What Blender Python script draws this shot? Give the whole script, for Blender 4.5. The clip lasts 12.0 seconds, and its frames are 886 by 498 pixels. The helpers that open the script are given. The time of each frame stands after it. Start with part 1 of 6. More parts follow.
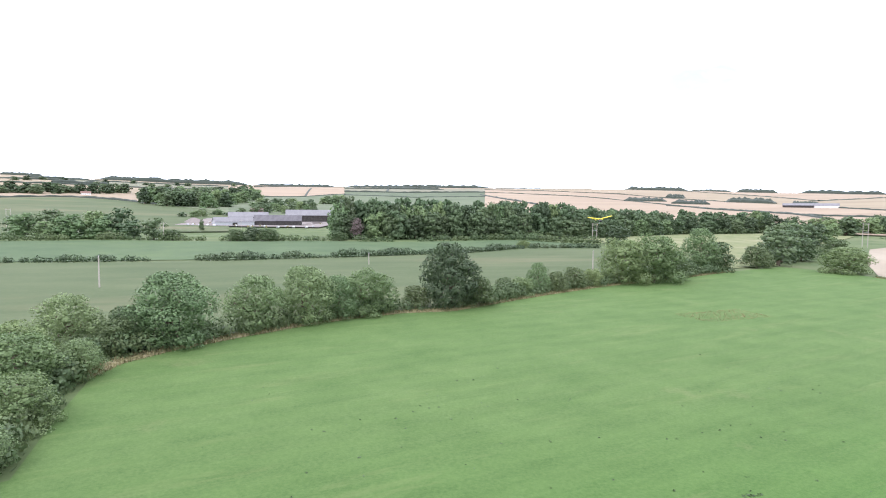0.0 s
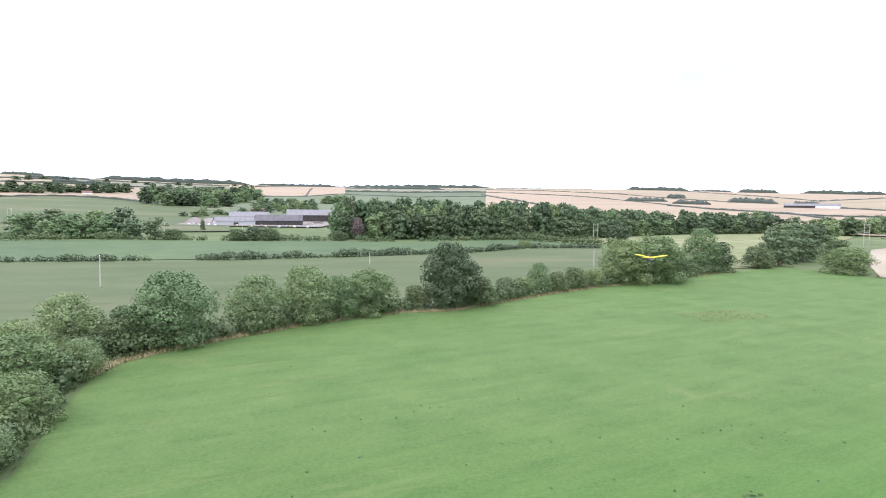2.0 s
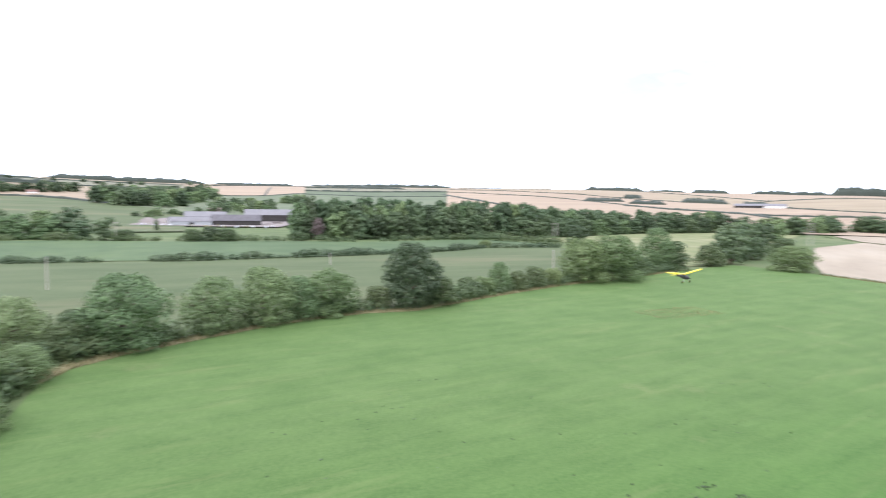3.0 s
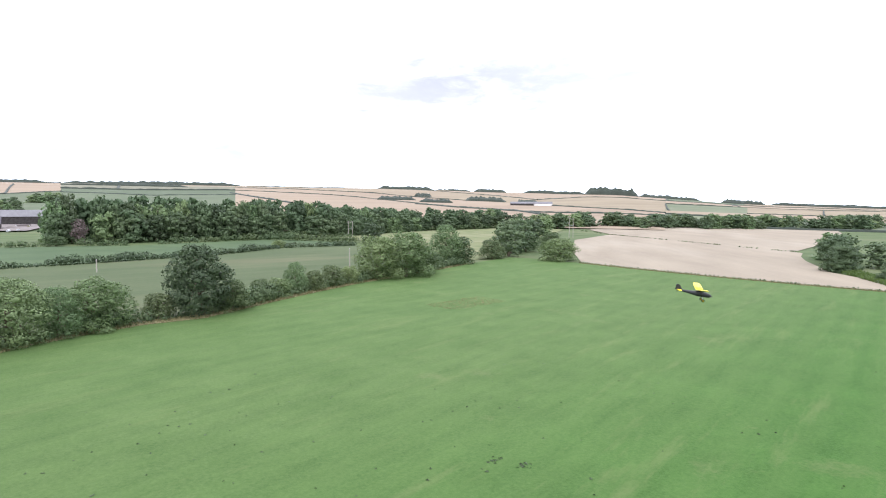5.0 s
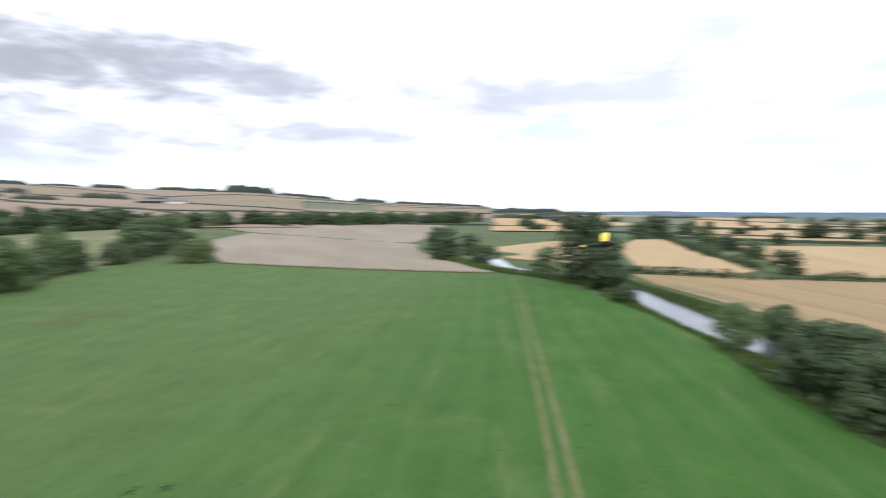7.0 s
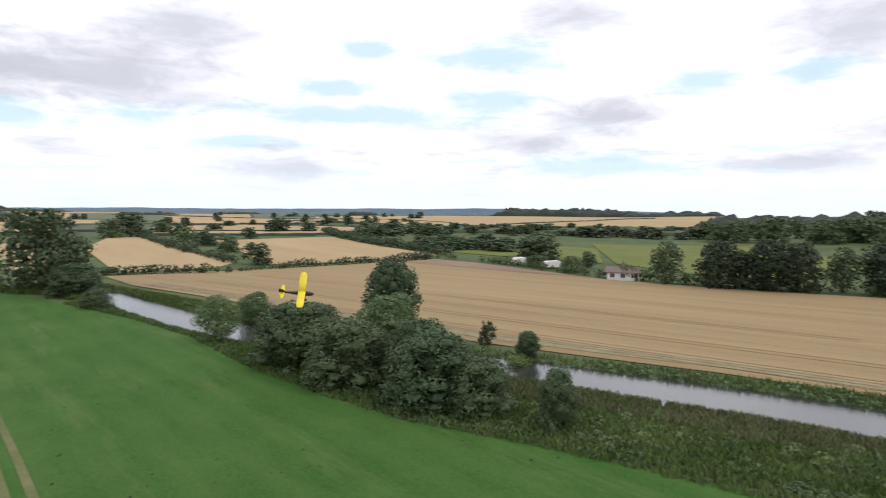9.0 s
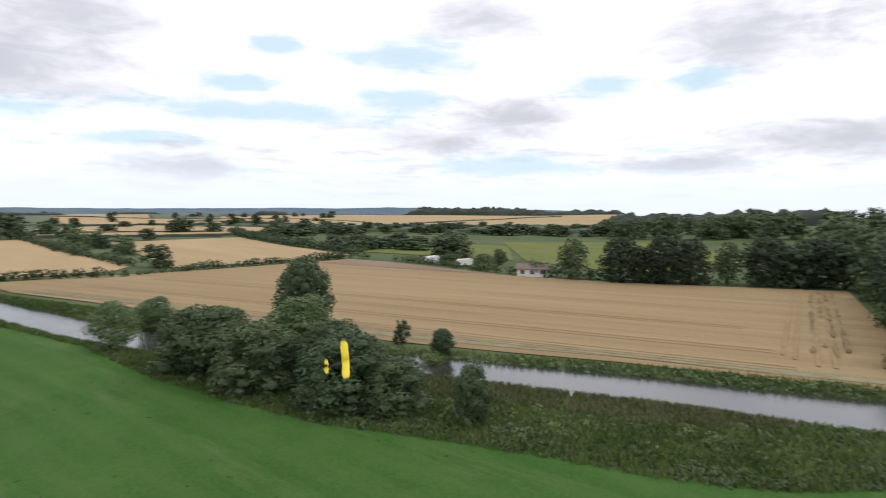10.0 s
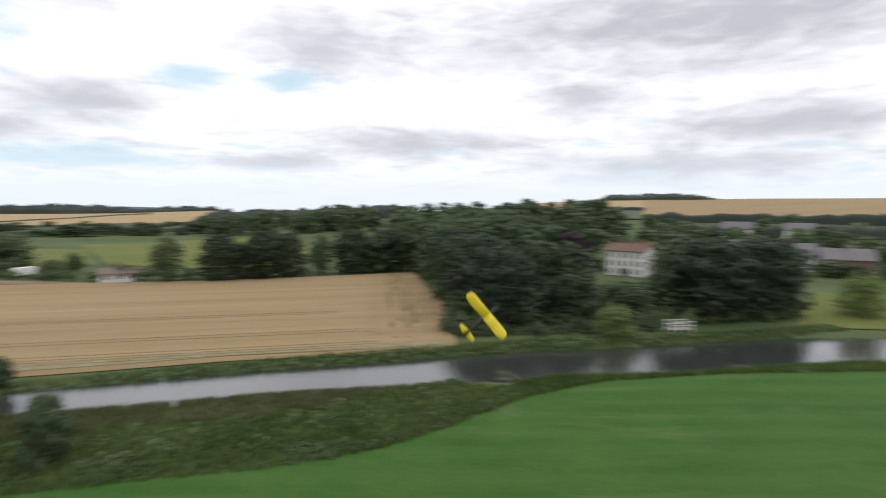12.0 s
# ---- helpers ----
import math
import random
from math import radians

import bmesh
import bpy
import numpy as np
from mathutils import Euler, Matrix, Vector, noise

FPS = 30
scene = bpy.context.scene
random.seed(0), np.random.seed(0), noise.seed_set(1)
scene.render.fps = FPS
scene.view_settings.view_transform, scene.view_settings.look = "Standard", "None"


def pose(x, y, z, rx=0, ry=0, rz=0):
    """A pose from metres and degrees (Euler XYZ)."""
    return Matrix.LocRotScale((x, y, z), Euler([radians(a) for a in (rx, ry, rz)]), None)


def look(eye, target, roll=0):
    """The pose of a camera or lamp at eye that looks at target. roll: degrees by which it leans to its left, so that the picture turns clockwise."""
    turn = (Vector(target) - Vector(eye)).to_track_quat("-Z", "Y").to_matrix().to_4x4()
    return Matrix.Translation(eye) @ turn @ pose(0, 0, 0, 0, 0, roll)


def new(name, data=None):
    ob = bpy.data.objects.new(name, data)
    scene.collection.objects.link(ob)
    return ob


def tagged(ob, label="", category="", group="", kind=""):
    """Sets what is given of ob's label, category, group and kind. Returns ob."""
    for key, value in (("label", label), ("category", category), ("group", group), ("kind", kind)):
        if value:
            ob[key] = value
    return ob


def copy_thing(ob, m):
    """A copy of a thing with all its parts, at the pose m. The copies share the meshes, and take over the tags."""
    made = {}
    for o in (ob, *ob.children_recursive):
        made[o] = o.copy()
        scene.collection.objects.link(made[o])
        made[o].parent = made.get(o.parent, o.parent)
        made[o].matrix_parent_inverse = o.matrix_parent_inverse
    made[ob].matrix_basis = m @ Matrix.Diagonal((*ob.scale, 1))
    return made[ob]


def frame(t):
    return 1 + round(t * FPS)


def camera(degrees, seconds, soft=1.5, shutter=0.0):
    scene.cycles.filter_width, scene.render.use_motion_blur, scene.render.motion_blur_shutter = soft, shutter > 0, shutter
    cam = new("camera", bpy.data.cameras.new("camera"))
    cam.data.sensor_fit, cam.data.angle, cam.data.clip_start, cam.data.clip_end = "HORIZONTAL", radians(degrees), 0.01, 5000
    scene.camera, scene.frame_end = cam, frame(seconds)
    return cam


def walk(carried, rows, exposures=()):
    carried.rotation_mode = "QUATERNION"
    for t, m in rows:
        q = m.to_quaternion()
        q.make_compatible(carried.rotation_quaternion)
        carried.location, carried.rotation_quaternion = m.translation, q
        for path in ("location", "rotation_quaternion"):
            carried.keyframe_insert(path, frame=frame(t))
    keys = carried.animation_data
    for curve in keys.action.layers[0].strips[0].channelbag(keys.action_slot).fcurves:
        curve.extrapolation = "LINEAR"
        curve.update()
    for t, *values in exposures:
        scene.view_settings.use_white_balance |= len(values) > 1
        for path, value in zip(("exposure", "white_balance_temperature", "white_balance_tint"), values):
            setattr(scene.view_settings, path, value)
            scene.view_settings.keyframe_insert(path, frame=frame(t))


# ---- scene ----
# ---------- camera: a drone that hovers and pans to the right ----------
EYE = Vector((0, 0, 20))
cam = camera(73.88, 12.0, soft=1.05, shutter=0.7)
# seconds, compass turn, tilt, lean
TURN = [
    (0.0, 0.0, -4.15, 0.52), (0.5, -0.06, -4.15, 0.56), (1.5, -0.07, -4.16, 0.58), (2.5, -0.09, -4.16, 0.58),
    (2.7, 0.35, -4.15, 0.6), (3.0, 3.67, -4.14, 0.62), (3.5, 13.41, -4.14, 0.44), (3.7, 17.32, -4.13, 0.36),
    (4.1, 21.0, -4.12, 0.33), (4.6, 22.7, -4.12, 0.33), (5.3, 23.83, -4.14, 0.35), (5.5, 24.39, -4.17, 0.35),
    (6.0, 29.82, -4.18, 0.18), (6.5, 40.69, -4.17, 0.12), (7.0, 57.3, -4.12, 0.3), (7.3, 68.4, -4.08, 0.55),
    (7.5, 75.58, -4.05, 0.7), (7.7, 82.7, -4.03, 0.7), (8.1, 93.4, -4.04, 0.66), (8.6, 101.6, -4.06, 0.62),
    (9.3, 107.31, -4.08, 0.58), (9.5, 108.82, -4.06, 0.55), (10.0, 113.65, -4.1, 0.47), (10.5, 118.21, -4.18, 0.34),
    (11.0, 122.6, -4.23, 0.33), (11.5, 134.73, -4.22, 0.33), (12.0, 151.31, -4.26, 0.2)]


def facing(az, el):
    a, e = radians(az), radians(el)
    return Vector((math.sin(a) * math.cos(e), math.cos(a) * math.cos(e), math.sin(e)))


walk(cam, [(t, look(EYE, EYE + facing(a, e), r)) for t, a, e, r in TURN],
     exposures=[(0, -0.02, 5850, 16), (2.5, -0.02, 5850, 16), (3.7, -0.1, 5850, 15.5), (5.5, -0.38, 5900, 14), (6.5, -0.78, 5900, 11.5), (7.5, -1.04, 6050, 12.5), (9.5, -1.37, 6280, 13),
                (11, -1.40, 6300, 12.5), (12, -1.44, 6340, 12)])

# ---------- world: bright broken cloud, thin sun ----------
world = bpy.data.worlds.new("sky")
scene.world = world
world.use_nodes = True


def graph(tree):
    tree.nodes.clear()

    def node(kind, **values):
        n = tree.nodes.new(kind)
        for k, v in values.items():
            if k in n.inputs:
                n.inputs[k].default_value = v
        return n

    def link(a, b):
        tree.links.new(a, b)
    return node, link


def math_node(node, link, op, a, b=None, clamp=False):
    n = node("ShaderNodeMath")
    n.operation, n.use_clamp = op, clamp
    for i, v in enumerate((a, b)):
        if v is None:
            continue
        if isinstance(v, (int, float)):
            n.inputs[i].default_value = v
        else:
            link(v, n.inputs[i])
    return n.outputs[0]


def ramp_node(node, link, source, stops, smooth=False):
    n = node("ShaderNodeValToRGB")
    n.color_ramp.interpolation = "EASE" if smooth else "LINEAR"
    el = n.color_ramp.elements
    while len(el) < len(stops):
        el.new(0.5)
    for e, (p, c) in zip(el, stops):
        e.position, e.color = p, (*c, 1)
    link(source, n.inputs[0])
    return n.outputs[0]


def blend(node, link, factor, a, b, mode="MIX"):
    n = node("ShaderNodeMix")
    n.data_type, n.blend_type = "RGBA", mode
    for slot, v in ((0, factor), (6, a), (7, b)):
        if isinstance(v, (int, float)):
            n.inputs[slot].default_value = v
        elif isinstance(v, tuple):
            n.inputs[slot].default_value = (*v, 1)
        else:
            link(v, n.inputs[slot])
    return n.outputs[2]


# clouds and gaps by compass turn, height, half breadth and half height in degrees; for clouds also their brightness
CLOUDS = [
    (12, 5.0, 22, 2.6, 1.0), (21, 10.9, 12, 2.4, 0.68), (31, 12.6, 9, 2.0, 0.8), (-6, 3.6, 14, 1.5, 0.8), (40, 11.4, 8, 2.0, 0.98), (46, 6.6, 9, 1.2, 1.1), (64, 10.3, 9, 2.0, 1.1),
    (76, 10.8, 8, 2.2, 1.4), (82, 15, 5, 1.8, 1.4), (90, 3.4, 5, 0.9, 1.4), (114, 6.1, 4, 0.9, 1.35), (119.8, 8.6, 5, 1.4, 1.3), (117, 17, 4, 1.3, 1.45),
    (140.4, 14.3, 5, 2.4, 1.4), (149, 5.8, 10, 1.2, 1.3), (136, 3.9, 5, 0.7, 1.4), (165, 9.8, 4, 1.3, 1.4), (177, 16.0, 19, 3.4, 1.15), (181, 6.9, 9, 1.6, 1.25),
    (174, 3.5, 10, 1.2, 1.35)]
GAPS = [
    (68.5, 7.0, 5, 0.9), (78, 7.5, 3, 0.7), (97.5, 8.5, 11, 0.9), (95, 11, 3.5, 0.8), (98, 14.4, 2.2, 0.8), (110.6, 13.8, 5.5, 1.3), (109.5, 9.8, 4, 1.2),
    (129, 11, 3, 0.9), (136.8, 11.4, 3, 0.9), (120, 4.0, 7, 1.0), (88, 5.6, 5, 0.6)]


def make_sky():
    node, link = graph(world.node_tree)
    sky = node("ShaderNodeTexSky")
    sky.sky_type, sky.sun_disc = "NISHITA", False
    sky.sun_elevation, sky.sun_rotation = radians(48), radians(205)
    coord = node("ShaderNodeTexCoord")
    sep = node("ShaderNodeSeparateXYZ")
    link(coord.outputs["Generated"], sep.inputs[0])
    up = math_node(node, link, "ADD", math_node(node, link, "MAXIMUM", sep.outputs[2], 0.0), 0.1)
    flat = node("ShaderNodeCombineXYZ")
    link(math_node(node, link, "DIVIDE", sep.outputs[0], up), flat.inputs[0])
    link(math_node(node, link, "DIVIDE", sep.outputs[1], up), flat.inputs[1])
    move = node("ShaderNodeVectorMath")
    move.operation = "ADD"
    move.inputs[1].default_value = (7.3, 2.1, 4.0)
    link(flat.outputs[0], move.inputs[0])
    soft = node("ShaderNodeTexNoise", Scale=0.95, Detail=5.0, Roughness=0.5, Distortion=0.2)
    link(move.outputs[0], soft.inputs["Vector"])
    # the turn and the height of each part of the sky, in degrees, frayed by the noise
    turn = math_node(node, link, "MULTIPLY", math_node(node, link, "ARCTAN2", sep.outputs[0], sep.outputs[1]), 180 / math.pi)
    turn = math_node(node, link, "ADD", turn, math_node(node, link, "MULTIPLY", math_node(node, link, "LESS_THAN", turn, -120.0), 360.0))
    rise = math_node(node, link, "MULTIPLY", math_node(node, link, "ARCSINE", sep.outputs[2]), 180 / math.pi)
    billow = node("ShaderNodeTexNoise", Scale=1.0, Detail=7.0, Roughness=0.62, Distortion=0.3)
    spot = node("ShaderNodeCombineXYZ")
    link(math_node(node, link, "MULTIPLY", turn, 0.2), spot.inputs[0])
    link(math_node(node, link, "MULTIPLY", rise, 0.62), spot.inputs[1])
    link(spot.outputs[0], billow.inputs["Vector"])
    place = node("ShaderNodeCombineXYZ")
    link(turn, place.inputs[0])
    link(rise, place.inputs[1])

    def puff(az, el, wide, high, edge):
        off = node("ShaderNodeVectorMath")
        off.operation = "SUBTRACT"
        off.inputs[1].default_value = (az, el, 0)
        link(place.outputs[0], off.inputs[0])
        size = node("ShaderNodeVectorMath")
        size.operation = "MULTIPLY"
        size.inputs[1].default_value = (1 / wide, 1 / high, 0)
        link(off.outputs[0], size.inputs[0])
        far = node("ShaderNodeVectorMath")
        far.operation = "LENGTH"
        link(size.outputs[0], far.inputs[0])
        fray = math_node(node, link, "MULTIPLY_ADD", billow.outputs["Fac"], 2.8)
        fray.node.inputs[2].default_value = -1.4
        lap = node("ShaderNodeMapRange")
        lap.interpolation_type = "SMOOTHSTEP"
        lap.inputs["From Min"].default_value, lap.inputs["From Max"].default_value = 1.0 + edge, 1.0 - edge
        link(math_node(node, link, "ADD", far.outputs["Value"], fray), lap.inputs["Value"])
        return lap.outputs[0]

    # white cloud with faint grey mottling, thicker behind the view
    shade = math_node(node, link, "ADD", soft.outputs["Fac"], math_node(node, link, "MULTIPLY", sep.outputs[1], 0.03))
    body = ramp_node(node, link, shade, [(0.44, (2.45, 2.45, 2.5)), (0.60, (2.3, 2.3, 2.36)), (0.76, (1.75, 1.73, 1.82))])
    # heavier grey clouds
    for az, el, wide, high, value in CLOUDS:
        body = blend(node, link, math_node(node, link, "MULTIPLY", puff(az, el, wide, high, 0.95), 0.85), body, (value * 0.97, value * 0.985, value * 1.06))
    # gaps of blue sky
    clear = blend(node, link, 1.0, sky.outputs[0], (0.34, 0.34, 0.30), "MULTIPLY")
    clear = blend(node, link, 0.8, clear, (1.0, 1.65, 1.95))
    colour = body
    for az, el, wide, high in GAPS:
        colour = blend(node, link, math_node(node, link, "MULTIPLY", puff(az, el, wide, high, 0.6), 0.62), colour, clear)
    # small heaps of cloud low over the land, with grey feet and pale gaps
    heaps = node("ShaderNodeTexNoise", Scale=1.0, Detail=5.0, Roughness=0.55)
    step = node("ShaderNodeCombineXYZ")
    link(math_node(node, link, "MULTIPLY", turn, 0.16), step.inputs[0])
    link(math_node(node, link, "MULTIPLY", rise, 0.85), step.inputs[1])
    link(step.outputs[0], heaps.inputs["Vector"])
    zone = ramp_node(node, link, math_node(node, link, "MULTIPLY", rise, 0.1), [(0.12, (0, 0, 0)), (0.3, (1, 1, 1)), (0.55, (0.9, 0.9, 0.9)), (0.95, (0, 0, 0))])
    east = ramp_node(node, link, math_node(node, link, "MULTIPLY", turn, 0.005), [(0.2, (0, 0, 0)), (0.32, (1, 1, 1))])
    zone = math_node(node, link, "MULTIPLY", zone, east)
    feet = ramp_node(node, link, heaps.outputs["Fac"], [(0.54, (0, 0, 0)), (0.70, (0.7, 0.7, 0.7))])
    colour = blend(node, link, math_node(node, link, "MULTIPLY", feet, zone), colour, (1.42, 1.44, 1.56))
    rents = ramp_node(node, link, heaps.outputs["Fac"], [(0.33, (0.7, 0.7, 0.7)), (0.43, (0, 0, 0))])
    colour = blend(node, link, math_node(node, link, "MULTIPLY", rents, zone), colour, (1.5, 1.95, 2.15))
    # pale band above the horizon
    low = ramp_node(node, link, sep.outputs[2], [(0.0, (0.75, 0.75, 0.75)), (0.10, (0, 0, 0))], True)
    colour = blend(node, link, low, colour, (1.85, 2.05, 2.2))
    back = node("ShaderNodeBackground", Strength=1.2)
    link(colour, back.inputs[0])
    link(back.outputs[0], node("ShaderNodeOutputWorld").inputs[0])


make_sky()
sun = new("sun", bpy.data.lights.new("sun", "SUN"))
sun.data.energy, sun.data.angle, sun.data.color = 1.5, radians(12), (1.0, 0.95, 0.87)
sun.matrix_world = look((0, 0, 300), Vector((0, 0, 300)) - facing(205, 48))


# ---------- materials ----------
def material(name, low, high, scale=1.0, fine=12.0, rough=0.85, bump=0.15, stretch=None, turn=0.0, patch=None, spread=0.0,
             metal=0.0, stripes=None, through_light=0.0, island=0.0, distance=0.05, grain=0.35):
    """low/high: base colours; stretch: grain drawn out along one axis, turned; patch: colour of large worn patches;
    stripes: (metres, strength); spread: differences between things; island: between leaves."""
    m = bpy.data.materials.new(name)
    m.use_nodes = True
    node, link = graph(m.node_tree)
    coord = node("ShaderNodeTexCoord")
    mapping = node("ShaderNodeMapping")
    mapping.inputs["Rotation"].default_value = (0, 0, radians(turn))
    link(coord.outputs["Object"], mapping.inputs[0])
    vec = mapping.outputs[0]
    if stretch:
        sq = node("ShaderNodeMapping")
        sq.inputs["Scale"].default_value = stretch
        link(vec, sq.inputs[0])
        grain_vec = sq.outputs[0]
    else:
        grain_vec = vec
    large = node("ShaderNodeTexNoise", Scale=scale, Detail=5.0, Roughness=0.6)
    link(grain_vec, large.inputs["Vector"])
    small = node("ShaderNodeTexNoise", Scale=fine, Detail=6.0, Roughness=0.75)
    link(vec, small.inputs["Vector"])
    fac = math_node(node, link, "ADD", math_node(node, link, "MULTIPLY", large.outputs["Fac"], 1 - grain),
                    math_node(node, link, "MULTIPLY", small.outputs["Fac"], grain))
    fac = ramp_node(node, link, fac, [(0.36, (0, 0, 0)), (0.64, (1, 1, 1))])
    colour = blend(node, link, fac, low, high)
    if stripes:
        wave = node("ShaderNodeTexWave", Scale=0.314 / stripes[0], Distortion=2.5, Detail=3.0)
        wave.bands_direction = "Y"
        wave.inputs["Detail Scale"].default_value = 0.3
        link(vec, wave.inputs["Vector"])
        colour = blend(node, link, math_node(node, link, "MULTIPLY", wave.outputs["Fac"], stripes[1]), colour, high)
    if patch:
        blot = node("ShaderNodeTexNoise", Scale=scale * 0.23, Detail=6.0, Roughness=0.65)
        link(grain_vec, blot.inputs["Vector"])
        f = ramp_node(node, link, blot.outputs["Fac"], [(0.52, (0, 0, 0)), (0.72, (0.8, 0.8, 0.8))])
        colour = blend(node, link, f, colour, patch)
    if spread:
        info = node("ShaderNodeObjectInfo")
        hsv = node("ShaderNodeHueSaturation")
        link(math_node(node, link, "ADD", math_node(node, link, "MULTIPLY", info.outputs["Random"], spread * 0.12), 0.5 - spread * 0.06), hsv.inputs["Hue"])
        link(math_node(node, link, "ADD", math_node(node, link, "MULTIPLY", info.outputs["Random"], -spread), 1 + spread * 0.5), hsv.inputs["Value"])
        link(colour, hsv.inputs["Color"])
        colour = hsv.outputs[0]
    if island:
        geo = node("ShaderNodeNewGeometry")
        hsv = node("ShaderNodeHueSaturation")
        link(math_node(node, link, "ADD", math_node(node, link, "MULTIPLY", geo.outputs["Random Per Island"], island), 1 - island * 0.5), hsv.inputs["Value"])
        link(colour, hsv.inputs["Color"])
        colour = hsv.outputs[0]
    bs = node("ShaderNodeBsdfPrincipled", Roughness=rough, Metallic=metal)
    bs.inputs["Specular IOR Level"].default_value = 0.5 if rough < 0.7 else 0.06
    link(colour, bs.inputs["Base Color"])
    if bump:
        b = node("ShaderNodeBump", Strength=bump, Distance=distance)
        link(fac, b.inputs["Height"])
        link(b.outputs[0], bs.inputs["Normal"])
    out = node("ShaderNodeOutputMaterial")
    if through_light:
        tr = node("ShaderNodeBsdfTranslucent")
        link(colour, tr.inputs[0])
        mix = node("ShaderNodeMixShader", Fac=through_light)
        link(bs.outputs[0], mix.inputs[1])
        link(tr.outputs[0], mix.inputs[2])
        link(mix.outputs[0], out.inputs[0])
    else:
        link(bs.outputs[0], out.inputs[0])
    return m


def water_material():
    m = bpy.data.materials.new("river water")
    m.use_nodes = True
    node, link = graph(m.node_tree)
    coord = node("ShaderNodeTexCoord")
    ripple = node("ShaderNodeTexNoise", Scale=1.6, Detail=6.0, Roughness=0.7)
    link(coord.outputs["Object"], ripple.inputs["Vector"])
    weed = node("ShaderNodeTexNoise", Scale=0.16, Detail=7.0, Roughness=0.7)
    link(coord.outputs["Object"], weed.inputs["Vector"])
    f = ramp_node(node, link, weed.outputs["Fac"], [(0.58, (0, 0, 0)), (0.66, (1, 1, 1))])
    b = node("ShaderNodeBump", Strength=0.3, Distance=0.06)
    link(ripple.outputs["Fac"], b.inputs["Height"])
    bs = node("ShaderNodeBsdfPrincipled", Roughness=0.06, IOR=2.2)
    link(blend(node, link, f, (0.04, 0.043, 0.04), (0.058, 0.072, 0.032)), bs.inputs["Base Color"])
    link(math_node(node, link, "ADD", math_node(node, link, "MULTIPLY", f, 0.2), 0.05), bs.inputs["Roughness"])
    link(b.outputs[0], bs.inputs["Normal"])
    link(bs.outputs[0], node("ShaderNodeOutputMaterial").inputs[0])
    return m


def meadow_material():
    """Mown grass: tufts, mowing stripes, pale dry streaks, and a deeper green towards the river."""
    m = bpy.data.materials.new("mown meadow grass")
    m.use_nodes = True
    node, link = graph(m.node_tree)
    coord = node("ShaderNodeTexCoord")
    along_rows = node("ShaderNodeMapping")
    along_rows.inputs["Rotation"].default_value = (0, 0, radians(-28))
    link(coord.outputs["Object"], along_rows.inputs[0])
    drawn = node("ShaderNodeMapping")
    drawn.inputs["Scale"].default_value = (0.16, 1.0, 1.0)
    link(along_rows.outputs[0], drawn.inputs[0])

    def cloudy(source, scale, detail=5.0, rough=0.65):
        n = node("ShaderNodeTexNoise", Scale=scale, Detail=detail, Roughness=rough)
        link(source, n.inputs["Vector"])
        return n.outputs["Fac"]
    plain, streak = coord.outputs["Object"], drawn.outputs[0]
    tuft, patch, row = cloudy(plain, 3.2, 8.0, 0.85), cloudy(plain, 0.11, 5.0), cloudy(streak, 0.6, 6.0, 0.75)
    mixed = math_node(node, link, "ADD", math_node(node, link, "MULTIPLY", tuft, 0.55), math_node(node, link, "ADD", math_node(node, link, "MULTIPLY", patch, 0.27), math_node(node, link, "MULTIPLY", row, 0.18)))
    fac = ramp_node(node, link, mixed, [(0.37, (0, 0, 0)), (0.61, (1, 1, 1))])
    dry = blend(node, link, fac, (0.050, 0.094, 0.027), (0.112, 0.165, 0.058))
    deep_green = blend(node, link, fac, (0.028, 0.084, 0.014), (0.070, 0.148, 0.034))
    sep = node("ShaderNodeSeparateXYZ")
    link(plain, sep.inputs[0])
    low = math_node(node, link, "SUBTRACT", math_node(node, link, "MULTIPLY", sep.outputs[0], 0.35), sep.outputs[1])
    # blends to the deeper green towards the river
    near_river = node("ShaderNodeMapRange")
    near_river.interpolation_type = "SMOOTHSTEP"
    near_river.inputs["From Min"].default_value, near_river.inputs["From Max"].default_value = -45.0, 20.0
    link(math_node(node, link, "ADD", low, math_node(node, link, "MULTIPLY", patch, 30.0)), near_river.inputs["Value"])
    colour = blend(node, link, near_river.outputs[0], dry, deep_green)
    wave = node("ShaderNodeTexWave", Scale=0.0714, Distortion=2.5, Detail=3.0)
    wave.bands_direction = "Y"
    wave.inputs["Detail Scale"].default_value = 0.3
    link(along_rows.outputs[0], wave.inputs["Vector"])
    colour = blend(node, link, math_node(node, link, "MULTIPLY", wave.outputs["Fac"], 0.2), colour, (0.098, 0.158, 0.048))
    hay = ramp_node(node, link, cloudy(streak, 0.21, 7.0, 0.72), [(0.55, (0, 0, 0)), (0.70, (0.45, 0.45, 0.45))])
    colour = blend(node, link, hay, colour, (0.150, 0.178, 0.072))
    worn = ramp_node(node, link, cloudy(plain, 0.05, 8.0, 0.7), [(0.60, (0, 0, 0)), (0.74, (0.6, 0.6, 0.6))])
    colour = blend(node, link, worn, colour, (0.155, 0.165, 0.078))
    dots = ramp_node(node, link, cloudy(plain, 0.9, 3.0, 0.7), [(0.70, (0, 0, 0)), (0.76, (0.7, 0.7, 0.7))])
    colour = blend(node, link, dots, colour, (0.035, 0.07, 0.018))
    bs = node("ShaderNodeBsdfPrincipled", Roughness=0.85)
    bs.inputs["Specular IOR Level"].default_value = 0.06
    link(colour, bs.inputs["Base Color"])
    b = node("ShaderNodeBump", Strength=0.4, Distance=0.1)
    link(fac, b.inputs["Height"])
    link(b.outputs[0], bs.inputs["Normal"])
    link(bs.outputs[0], node("ShaderNodeOutputMaterial").inputs[0])
    return m


